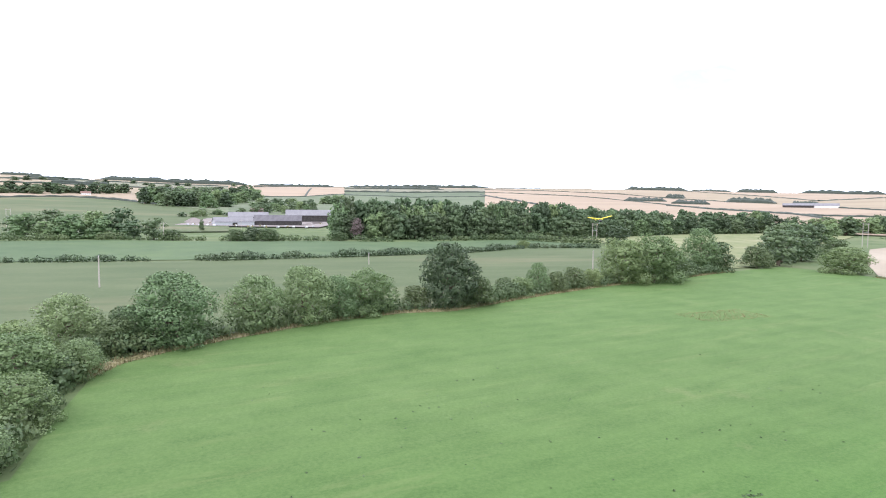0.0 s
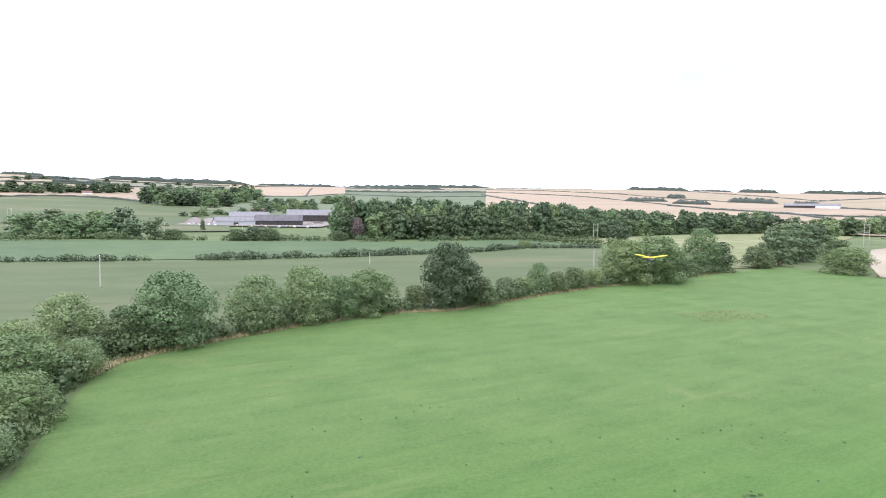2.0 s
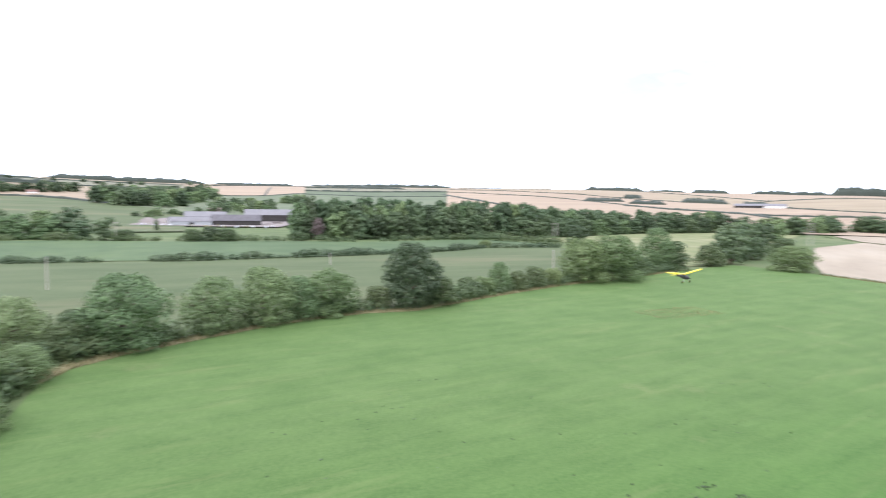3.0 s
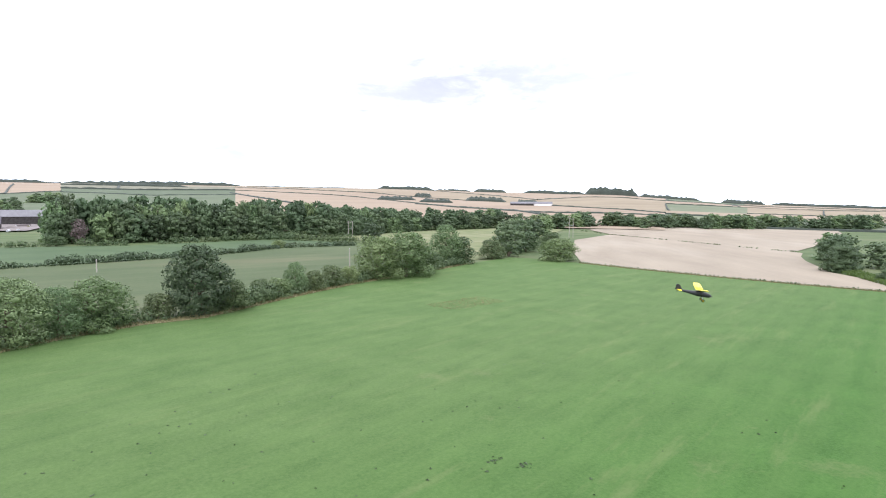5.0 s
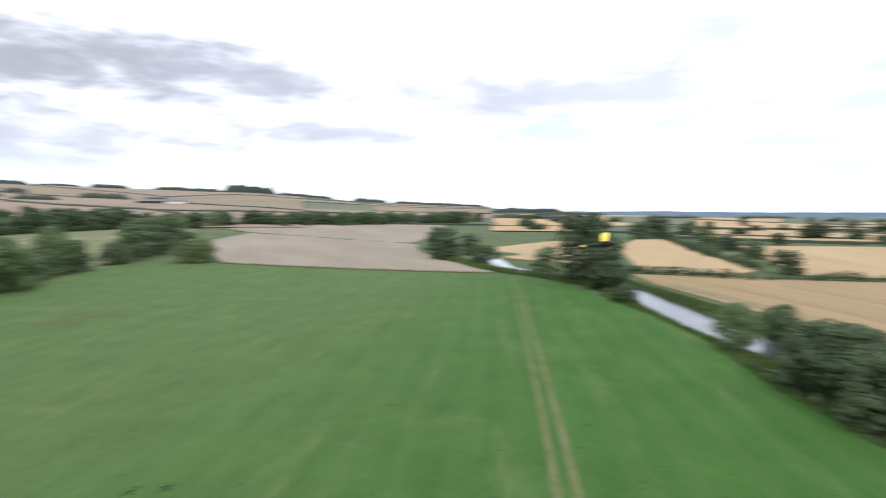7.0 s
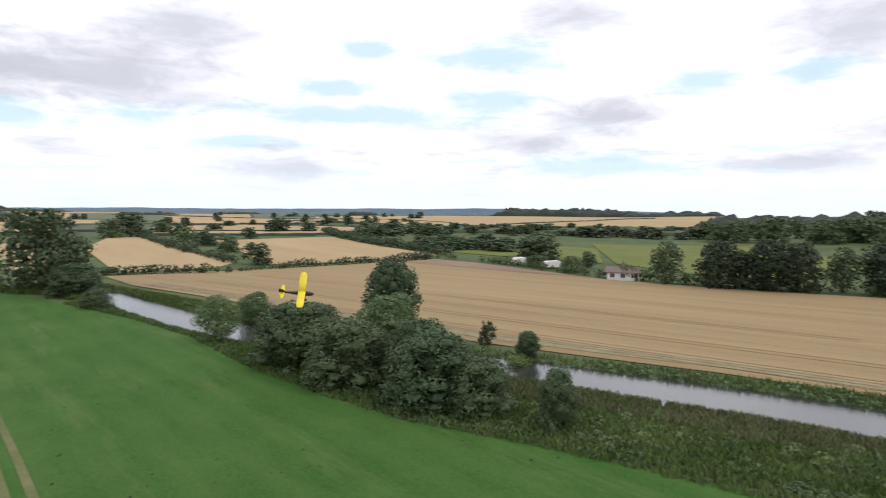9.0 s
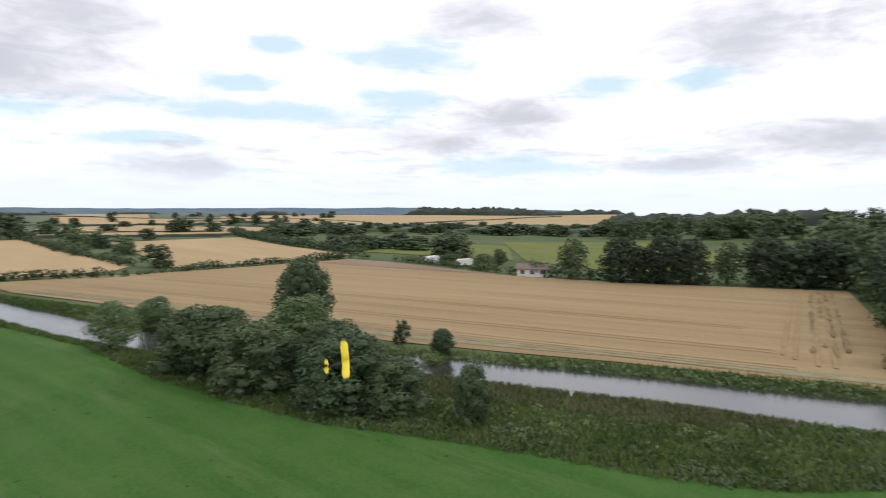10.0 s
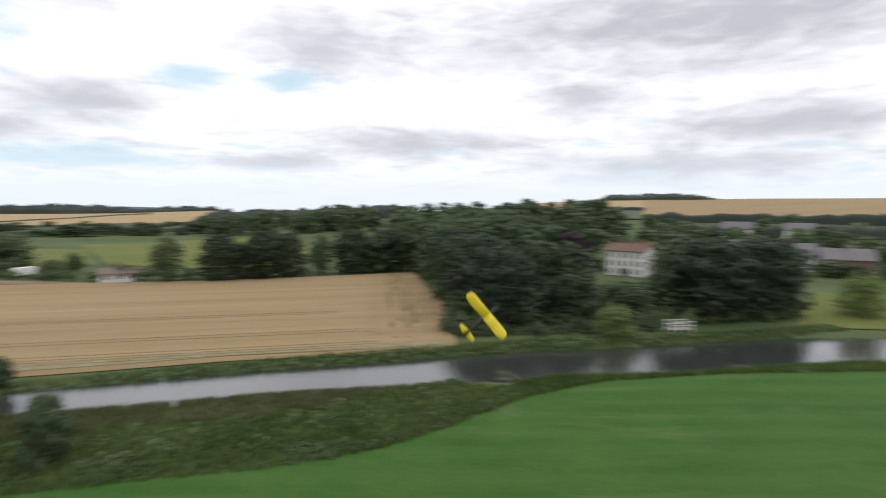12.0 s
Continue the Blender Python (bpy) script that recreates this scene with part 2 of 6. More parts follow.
MAT = {
    "ground": material("rough valley grass", (0.062, 0.092, 0.038), (0.115, 0.142, 0.064), 0.05, 0.9, patch=(0.14, 0.15, 0.08)),
    "meadow": meadow_material(),
    "pasture": material("dry olive pasture", (0.064, 0.087, 0.041), (0.098, 0.117, 0.060), 0.06, 0.8, stretch=(0.3, 1, 1), turn=-14, patch=(0.165, 0.147, 0.088)),
    "lush": material("green pasture", (0.061, 0.092, 0.046), (0.087, 0.121, 0.061), 0.05, 0.8, patch=(0.108, 0.148, 0.064)),
    "rough": material("rough tussock meadow", (0.11, 0.14, 0.06), (0.20, 0.20, 0.105), 0.09, 0.7, patch=(0.28, 0.25, 0.16)),
    "stubble": material("pale stubble", (0.235, 0.198, 0.148), (0.30, 0.255, 0.19), 0.07, 0.9, stretch=(0.25, 1, 1), turn=-60, patch=(0.34, 0.30, 0.235)),
    "wheat": material("ripe wheat", (0.252, 0.180, 0.095), (0.362, 0.268, 0.147), 0.16, 1.2, stretch=(0.05, 1.0, 1), turn=-42, patch=(0.315, 0.23, 0.122), stripes=(2.4, 0.12), bump=0.4, distance=0.15),
    "wheat_far": material("ripe barley", (0.35, 0.255, 0.135), (0.45, 0.335, 0.185), 0.05, 0.5, stretch=(0.15, 1, 1), turn=-20, patch=(0.44, 0.335, 0.19), spread=0.12),
    "pink": material("pale ripe corn", (0.22, 0.175, 0.122), (0.30, 0.243, 0.172), 0.012, 0.2, stretch=(0.2, 1, 1), turn=-10, patch=(0.265, 0.215, 0.152), spread=0.18),
    # dulled green, with the haze over far fields put into the colour
    "green_far": material("far green field greyed by haze", (0.100, 0.122, 0.074), (0.138, 0.156, 0.100), 0.012, 0.2, patch=(0.15, 0.18, 0.10), spread=0.3),
    "acid": material("yellow green ley", (0.115, 0.140, 0.038), (0.165, 0.182, 0.054), 0.05, 0.6, patch=(0.16, 0.165, 0.056)),
    "brown": material("ploughed brown margin", (0.20, 0.14, 0.095), (0.30, 0.22, 0.155), 0.1, 1.2, stretch=(0.3, 1, 1), turn=-42),
    "track": material("worn dry track", (0.095, 0.122, 0.042), (0.165, 0.165, 0.078), 0.35, 2.0),
    "margin": material("dry trampled grass", (0.20, 0.182, 0.10), (0.31, 0.268, 0.165), 0.5, 2.0),
    "furrow": material("bare line in the crop", (0.27, 0.19, 0.10), (0.365, 0.262, 0.142), 0.3, 2.0),
    "lodged": material("flattened weedy crop", (0.165, 0.135, 0.066), (0.27, 0.215, 0.11), 0.6, 3.0),
    "marsh": material("rank marsh grass", (0.056, 0.094, 0.026), (0.118, 0.160, 0.050), 0.2, 1.8, patch=(0.118, 0.104, 0.056), bump=0.5, distance=0.3),
    # greyish tone stands for haze over the upper hill fields
    "dun": material("hill grass greyed by haze", (0.138, 0.142, 0.096), (0.185, 0.18, 0.128), 0.012, 0.2, patch=(0.2, 0.18, 0.13), spread=0.15),
    "drygrass": material("dry long grass", (0.15, 0.145, 0.065), (0.27, 0.235, 0.125), 0.5, 3.0, island=0.5),
    "reed": material("reeds and nettles", (0.066, 0.108, 0.029), (0.135, 0.186, 0.060), 0.12, 1.5, island=0.4, through_light=0.2),
    "purple_reed": material("brown flowering reeds", (0.13, 0.125, 0.07), (0.20, 0.18, 0.115), 0.3, 3.0, island=0.4),
    "bark": material("grey brown bark", (0.09, 0.07, 0.05), (0.19, 0.155, 0.115), 2.0, 12.0, stretch=(1, 1, 0.2), bump=0.5),
    "pole": material("weathered pole wood", (0.30, 0.27, 0.23), (0.42, 0.39, 0.34), 2.0, 14.0, stretch=(1, 1, 0.1)),
    "metal": material("galvanised steel", (0.35, 0.36, 0.37), (0.5, 0.51, 0.52), 2.0, 9.0, rough=0.45, metal=0.7),
    "slate": material("grey sheet roofing", (0.105, 0.10, 0.105), (0.165, 0.158, 0.162), 0.3, 2.0, stretch=(1, 0.2, 1), rough=0.6),
    "dark_sheet": material("dark weathered sheet roofing", (0.085, 0.08, 0.085), (0.14, 0.132, 0.138), 0.3, 2.0, stretch=(1, 0.2, 1), rough=0.75),
    "concrete": material("pale dusty concrete yard", (0.16, 0.14, 0.13), (0.24, 0.21, 0.195), 0.12, 1.0, patch=(0.14, 0.125, 0.11)),
    "rust": material("brown sheet roofing", (0.15, 0.115, 0.10), (0.24, 0.19, 0.165), 0.3, 2.0, stretch=(1, 0.2, 1), rough=0.7),
    "tile": material("red clay tiles", (0.15, 0.095, 0.078), (0.22, 0.145, 0.12), 0.7, 4.0),
    "brick": material("brick wall", (0.20, 0.125, 0.10), (0.28, 0.19, 0.15), 0.8, 6.0),
    "white": material("white render", (0.70, 0.68, 0.65), (0.82, 0.80, 0.77), 0.4, 4.0, bump=0.05),
    "shade": material("dark timber boarding and bay shade", (0.035, 0.032, 0.03), (0.07, 0.065, 0.06), 0.6, 5.0),
    "glass": material("dark window glass", (0.02, 0.025, 0.03), (0.04, 0.045, 0.05), 1.0, 3.0, rough=0.08, bump=0.0),
    "yellow": material("yellow wing covering", (0.78, 0.60, 0.012), (0.86, 0.69, 0.03), 4.0, 40.0, rough=0.4, bump=0.02),
    "black": material("black painted foam", (0.012, 0.012, 0.013), (0.03, 0.03, 0.032), 6.0, 40.0, rough=0.45, bump=0.03),
    "rubber": material("black rubber", (0.015, 0.015, 0.015), (0.03, 0.03, 0.03), 10.0, 60.0, rough=0.9, bump=0.05),
    # blue-grey base colour stands for the haze before the far hills
    "hazy": material("far hills in haze colour", (0.21, 0.29, 0.38), (0.29, 0.37, 0.46), 0.004, 0.03, stretch=(1, 1, 6), patch=(0.32, 0.37, 0.42), bump=0.0),
    "water": water_material(),
}


def leaves(name, low, high):
    low, high = ((r * 1.04, g * 0.985, b * 1.25) for r, g, b in (low, high))
    return material(name, low, high, 0.45, 6.0, rough=0.65, bump=0.0, spread=0.28, island=0.34, through_light=0.28)


LEAF = {
    "oak": leaves("dark oak leaves", (0.042, 0.071, 0.024), (0.075, 0.115, 0.038)),
    "ash": leaves("ash leaves", (0.098, 0.162, 0.048), (0.181, 0.267, 0.086)),
    "hawthorn": leaves("hawthorn leaves", (0.096, 0.156, 0.040), (0.188, 0.262, 0.080)),
    "willow": leaves("grey willow leaves", (0.056, 0.096, 0.031), (0.104, 0.160, 0.053)),
    "wood": leaves("woodland leaves", (0.059, 0.101, 0.034), (0.111, 0.169, 0.058)),
    # darker copy of the oak leaves, shade of dense crowns put into the colour
    "park": leaves("park leaves darkened by crown shade", (0.026, 0.046, 0.017), (0.050, 0.080, 0.029)),
    "copper": leaves("copper beech leaves", (0.024, 0.014, 0.020), (0.048, 0.026, 0.034)),
    "light": leaves("bright willow leaves", (0.135, 0.198, 0.040), (0.224, 0.297, 0.070)),
    "brown": leaves("withered brown leaves", (0.10, 0.08, 0.055), (0.17, 0.14, 0.10)),
    # colour darkened for the self-shading that the smooth ridges lack
    "distant": leaves("distant canopy with self-shade", (0.030, 0.044, 0.024), (0.046, 0.065, 0.034)),
    "hedge": leaves("hedge leaves", (0.061, 0.101, 0.029), (0.116, 0.169, 0.052)),
}


# ---------- the lie of the land ----------
LAND = np.array([  # compass angle, height of the rise, where it begins, where it ends
    (-60, 112, 430, 2600), (-37, 111, 430, 2600), (-18, 95, 480, 2600), (5, 95, 480, 2600), (17, 93, 500, 2600), (31, 78, 500, 2600),
    (40, 66, 520, 2600), (50, 34, 560, 2600), (60, 16, 650, 2800), (66, 7, 650, 1800), (72, 2, 700, 1300), (85, 1, 700, 1120), (108, 2.5, 500, 1080), (119, 3.5, 420, 1060),
    (130, 6, 380, 1000), (140, 7, 240, 600), (150, 9, 190, 600), (158, 20, 190, 700), (165, 27, 185, 800), (180, 29, 185, 800), (200, 28, 200, 800),
    (240, 12, 300, 1500), (299, 100, 430, 2600)])
RIVER = [(230, 122), (205, 108), (182, 92), (166, 62), (150, 41), (138, 34), (121, 23), (106, 12), (93, 1), (81, -14.5), (68, -29.5),
         (58, -40), (49.5, -49), (42, -55.8), (33.8, -64), (26.3, -71.3), (15, -79.5), (3, -90), (-9, -100), (-24, -108), (-60, -120), (-130, -150)]


def river_distance(x, y):
    best = np.full(np.shape(x), 1e9)
    for (ax, ay), (bx, by) in zip(RIVER, RIVER[1:]):
        dx, dy = bx - ax, by - ay
        t = np.clip(((x - ax) * dx + (y - ay) * dy) / (dx * dx + dy * dy), 0, 1)
        best = np.minimum(best, np.hypot(x - ax - t * dx, y - ay - t * dy))
    return best


def land(x, y):
    x, y = np.asarray(x, float), np.asarray(y, float)
    r, a = np.hypot(x, y), np.degrees(np.arctan2(x, y))
    a = (a + 60) % 360 - 60
    top, r0, r1 = (np.interp(a, LAND[:, 0], LAND[:, k]) for k in (1, 2, 3))
    s = np.clip((r - r0) / (r1 - r0), 0, 1)
    z = top * (0.45 * s + 0.55 * s * s * (3 - 2 * s)) - np.clip(r - r1, 0, None) * np.interp(a, [56, 66, 126, 132], [0.012, 0.032, 0.032, 0.012])
    z = z + np.clip((r - 420) / 500, 0, 1) * (2.2 * np.sin(x / 170 + 1) * np.cos(y / 210) + 1.1 * np.sin(x / 67) * np.sin(y / 83))
    d = river_distance(x, y)
    w = np.interp(a, [60, 75, 80, 95, 108, 140, 160, 175], [2.5, 3.4, 5.2, 4.8, 4.6, 5.6, 6.2, 7.2])
    return z - 1.5 * np.clip((w + 1.6 - d) / 2.6, 0, 1)


def lift(x, y, up=0.0):
    return Vector((x, y, float(land(x, y)) + up))


def mesh_object(name, verts, faces, mat, smooth=False):
    me = bpy.data.meshes.new(name)
    me.from_pydata([tuple(v) for v in verts], [], [tuple(f) for f in faces])
    me.materials.append(mat)
    if smooth:
        me.polygons.foreach_set("use_smooth", [True] * len(me.polygons))
    me.update()
    return new(name, me)


def make_ground():
    az = np.radians(np.concatenate([np.arange(-60, 205, 0.7), np.arange(205, 300, 3.0)]))
    ring = np.concatenate([[2.0, 8, 16, 24], 30 * np.exp(np.arange(0, 5.06, 0.029))])
    ring = ring[ring < 4700]
    A, R = np.meshgrid(az, ring)
    X, Y = R * np.sin(A), R * np.cos(A)
    P = np.stack([X, Y, land(X, Y)], -1).reshape(-1, 3)
    n, k = len(az), len(ring)
    i, j = np.meshgrid(np.arange(k - 1), np.arange(n), indexing="ij")
    a, b = i * n + j, i * n + (j + 1) % n
    F = np.stack([a, a + n, b + n, b], -1).reshape(-1, 4)
    verts, faces = P.tolist(), F.tolist()
    verts.append((0, 0, 0))
    faces += [(len(verts) - 1, q, (q + 1) % n) for q in range(n)]
    faces = [f[::-1] if len(f) == 4 else f for f in faces]
    return tagged(mesh_object("ground", verts, faces, MAT["ground"], True), "rough green valley grassland rising to low hills", "ground", kind="structure")


ground = make_ground()
ground.data.flip_normals() if ground.data.polygons[5000].normal.z < 0 else None

riverbed = []
for k, (x, y) in enumerate(RIVER):
    a, b = Vector(RIVER[max(k - 1, 0)]), Vector(RIVER[min(k + 1, len(RIVER) - 1)])
    side = (b - a).normalized().orthogonal()
    riverbed += [(x + side.x * 11, y + side.y * 11, -0.62), (x - side.x * 11, y - side.y * 11, -0.62)]
tagged(mesh_object("water", riverbed, [(2 * k, 2 * k + 1, 2 * k + 3, 2 * k + 2) for k in range(len(RIVER) - 1)], MAT["water"]),
       "slow grey river reflecting the cloudy sky", "river", kind="structure")


def field(name, points, mat, label, up=0.07, step=14.0):
    """A field laid over the land, as one sheet."""
    bm = bmesh.new()
    bm.faces.new([bm.verts.new((x, y, 0)) for x, y in points])
    bmesh.ops.triangulate(bm, faces=bm.faces[:])
    for _ in range(4):
        long = [e for e in bm.edges if e.calc_length() > step * max(1, e.verts[0].co.length / 200)]
        if not long:
            break
        bmesh.ops.subdivide_edges(bm, edges=long, cuts=1)
        bmesh.ops.triangulate(bm, faces=bm.faces[:])
    co = np.array([v.co[:2] for v in bm.verts])
    z = land(co[:, 0], co[:, 1]) + up + np.hypot(co[:, 0], co[:, 1]) * 0.0006
    for v, h in zip(bm.verts, z):
        v.co.z = h
    bmesh.ops.recalc_face_normals(bm, faces=bm.faces[:])
    if sum(f.normal.z for f in bm.faces) < 0:
        bmesh.ops.reverse_faces(bm, faces=bm.faces[:])
    me = bpy.data.meshes.new(name)
    bm.to_mesh(me)
    bm.free()
    me.materials.append(mat)
    return tagged(new(name, me), label, "field", kind="structure")


NORTH_EDGE = [(-31, 41), (-36, 54), (-40, 66), (-40, 72), (-37, 78), (-32, 85), (-27, 91), (-21, 98), (-14, 104), (-7, 108.5), (2, 111), (10, 119),
              (23, 132), (41, 148), (67, 166), (93, 187), (116, 202), (124, 191), (128, 172)]
EAST_EDGE = [(132.5, 150), (139.5, 124), (146.5, 103), (155, 83), (157, 72), (146, 55), (131, 42.5), (111.5, 25), (94, 13), (81, 6.5), (73, 2.5), (62, -4.5), (52, -12),
             (46, -19), (39, -26), (32, -32.5), (27, -39), (24, -47), (21.5, -57), (16, -66), (3, -77), (-13, -87)]
field("meadow", NORTH_EDGE + EAST_EDGE + [(-40, -100), (-110, -60), (-70, 10)], MAT["meadow"], "mown bright green meadow with faint mowing stripes", 0.05)
field("pasture", [(-60, 50), (-46, 76), (-37, 85), (-20, 102), (0, 116), (23, 138), (60, 168), (92, 200), (92, 286), (60, 286), (40, 280), (11, 250),
                  (-32, 226), (-74, 207), (-146, 190), (-260, 160), (-200, 30)], MAT["pasture"], "olive green grazed pasture with dry bands")
field("pasture", [(-260, 166), (-146, 196), (-74, 213), (-32, 232), (11, 256), (40, 288), (78, 292), (70, 325), (40, 352), (-26, 322), (-57, 324),
                  (-116, 315), (-178, 316), (-225, 299), (-360, 240)], MAT["lush"], "green pasture strip between two hedges")
field("pasture", [(96, 196), (118, 206), (140, 246), (180, 300), (240, 360), (300, 430), (282, 470), (182, 450), (126, 404), (84, 366), (95, 300)], MAT["rough"],
      "rough pale meadow with dry tussocks")
field("stubble_field", [(129, 173), (133.5, 151), (140.5, 125), (147.5, 104), (156, 84), (167, 86), (184, 120), (215, 150), (232, 164), (250, 176), (268, 200), (282, 346), (215, 296), (160, 222)],
      MAT["stubble"], "bare pale stubble field with pinkish soil")
field("stubble_field", [(286, 350), (262, 187), (320, 215), (430, 270), (574, 372), (480, 440), (405, 462), (320, 420)], MAT["stubble"], "further pale stubble field past a ditch")
field("wheat_field", [(178, 47), (157.5, 35.5), (138.3, 18.7), (114.2, -0.7), (100.2, -11.2), (81.2, -28.2), (69.2, -40.7), (59.2, -51.7), (48.2, -61.2), (37.2, -72.2), (52, -98), (74, -126), (91, -148),
                      (108, -127), (125, -106), (148, -87), (199, -67), (216, -56), (196, -12), (188, 15)], MAT["wheat"], "ripe golden wheat field with tractor lines")
field("ploughed_margin", [(204, -42), (212, -56), (201, -66), (150, -86), (165, -72)], MAT["brown"], "brown ploughed headland of the wheat field", 0.14)
field("wheat_field", [(186, 46), (198, 20), (213, 16), (300, 50), (392, 82), (374, 97), (290, 84)], MAT["wheat_far"], "small golden barley field")
field("wheat_field", [(204, 4), (214, -39), (233, -62), (301, -44), (382, -30), (365, 2), (345, 36), (308, 27)], MAT["wheat_far"], "golden barley field on a slight rise")
field("wheat_field", [(198, 68), (204, 100), (246, 135), (330, 132), (300, 100), (240, 74)], MAT["wheat_far"], "golden barley field by the river bend")
field("grass_field", [(190, -112), (250, -70), (300, -60), (330, -110), (260, -150)], MAT["acid"], "yellow green hay field")
field("grass_field", [(132, -126), (188, -116), (292, -165), (262, -252), (160, -205)], MAT["acid"], "yellow green hay field")
for off in (-0.72, 0.72):  # two wheel ruts across the meadow
    mid_line = [(30, 10.2), (38, 14.0), (51, 20.6), (70, 30.5), (98, 45.2), (125, 59.2), (150, 72.3)]
    wide = [0.34, 0.33, 0.31, 0.28, 0.24, 0.16, 0.08]
    field("wheel_rut", [(x - 0.46 * (off + w), y + 0.89 * (off + w)) for (x, y), w in zip(mid_line, wide)] +
          [(x - 0.46 * (off - w), y + 0.89 * (off - w)) for (x, y), w in reversed(list(zip(mid_line, wide)))], MAT["track"], "worn pale wheel rut across the meadow", 0.085)
field("lawn", [(-5, -112), (-30, -122), (-40, -165), (-10, -160)], MAT["acid"], "mown bright garden lawn by the river", 0.1)


# ---------- foliage ----------
def blobs(lobes, leaf, cover, rng, core=True, up_bias=0.25, fill=0.48, jag=(0.72, 1.32)):
    """Leaves on the outside of many lobes: arrays of points and faces. lobes: rows of x, y, z, radius, flattening."""
    lobes = np.asarray(lobes, float)
    V, F, N, base = [], [], [], 0
    for x, y, z, r, q in lobes:
        n = max(6, int(cover * 4 * math.pi * r * r / (leaf * leaf) * 0.85))
        d = rng.normal(size=(n, 3))
        d[:, 2] += up_bias
        d /= np.linalg.norm(d, axis=1)[:, None]
        p = np.array([x, y, z]) + d * np.array([r, r, r * q]) * rng.uniform(*jag, (n, 1))
        near = np.zeros(n, bool)
        for ox, oy, oz, orr, oq in lobes[np.hypot(lobes[:, 0] - x, lobes[:, 1] - y) < 2.2 * r]:
            e = (p - (ox, oy, oz)) / (orr, orr, orr * oq)
            near |= (e * e).sum(1) < 0.62
        p, d = p[~near], d[~near]
        n = len(p)
        if n:
            nrm = d + rng.normal(size=(n, 3)) * 0.55
            nrm /= np.linalg.norm(nrm, axis=1)[:, None]
            u = np.cross(nrm, rng.normal(size=(n, 3)))
            u /= np.linalg.norm(u, axis=1)[:, None]
            w = np.cross(nrm, u)
            s = leaf * rng.uniform(0.6, 1.3, (n, 1))
            quad = np.stack([p - u * s * 0.62, p - w * s * 0.42 + nrm * s * 0.1, p + u * s * 0.62, p + w * s * 0.42 - nrm * s * 0.06], 1)
            V.append(quad.reshape(-1, 3))
            F.append(np.arange(4 * n).reshape(-1, 4) + base)
            N.append(np.repeat(d * 0.72 + nrm * 0.45, 4, axis=0))
            base += 4 * n
        if core:
            g = (1 + 5 ** 0.5) / 2
            c = np.array([(-1, g, 0), (1, g, 0), (-1, -g, 0), (1, -g, 0), (0, -1, g), (0, 1, g), (0, -1, -g), (0, 1, -g), (g, 0, -1), (g, 0, 1), (-g, 0, -1), (-g, 0, 1)])
            c = c / np.linalg.norm(c[0]) * np.array([r, r, r * q]) * fill * rng.uniform(0.85, 1.1, (12, 1)) + (x, y, z)
            t = np.array([(0, 11, 5), (0, 5, 1), (0, 1, 7), (0, 7, 10), (0, 10, 11), (1, 5, 9), (5, 11, 4), (11, 10, 2), (10, 7, 6), (7, 1, 8),
                          (3, 9, 4), (3, 4, 2), (3, 2, 6), (3, 6, 8), (3, 8, 9), (4, 9, 5), (2, 4, 11), (6, 2, 10), (8, 6, 7), (9, 8, 1)]) + base
            V.append(c)
            F.append(t)
            N.append(c - (x, y, z))
            base += 12
    return V, F, N


def foliage_mesh(name, V, F, mat, N=None):
    co = np.concatenate(V)
    flat = np.concatenate([f.ravel() for f in F])
    size = np.concatenate([np.full(len(f), f.shape[1]) for f in F])
    me = bpy.data.meshes.new(name)
    me.vertices.add(len(co))
    me.vertices.foreach_set("co", co.astype(np.float32).ravel())
    me.loops.add(len(flat))
    me.loops.foreach_set("vertex_index", flat.astype(np.int32))
    me.polygons.add(len(size))
    me.polygons.foreach_set("loop_start", np.concatenate([[0], np.cumsum(size)[:-1]]).astype(np.int32))
    me.materials.append(mat)
    me.update(calc_edges=True)
    if N:  # leaves shade softly, by the roundness of their lobe
        n = np.concatenate(N)
        me.normals_split_custom_set_from_vertices((n / np.linalg.norm(n, axis=1)[:, None]).astype(np.float32))
    return me


def tube(points, radii, sides=7):
    """Rings along a bent line."""
    verts, faces = [], []
    for k, (p, r) in enumerate(zip(points, radii)):
        p = Vector(p)
        way = (Vector(points[min(k + 1, len(points) - 1)]) - Vector(points[max(k - 1, 0)])).normalized()
        u = way.orthogonal().normalized()
        w = way.cross(u)
        verts += [p + (u * math.cos(a) + w * math.sin(a)) * r for a in (2 * math.pi * s / sides for s in range(sides))]
    for k in range(len(points) - 1):
        for s in range(sides):
            a, b = k * sides + s, k * sides + (s + 1) % sides
            faces.append((a, b, b + sides, a + sides))
    faces.append(tuple(range(sides))[::-1])
    faces.append(tuple(range((len(points) - 1) * sides, len(points) * sides)))
    return verts, faces


def joined(pieces):
    verts, faces = [], []
    for v, f in pieces:
        n = len(verts)
        verts += list(v)
        faces += [tuple(i + n for i in q) for q in f]
    return verts, faces


def part(name, verts, faces, mat, parent, label="", smooth=False):
    ob = mesh_object(name, verts, faces, mat, smooth)
    ob.parent = parent
    if label:
        ob["label"] = label
    return ob


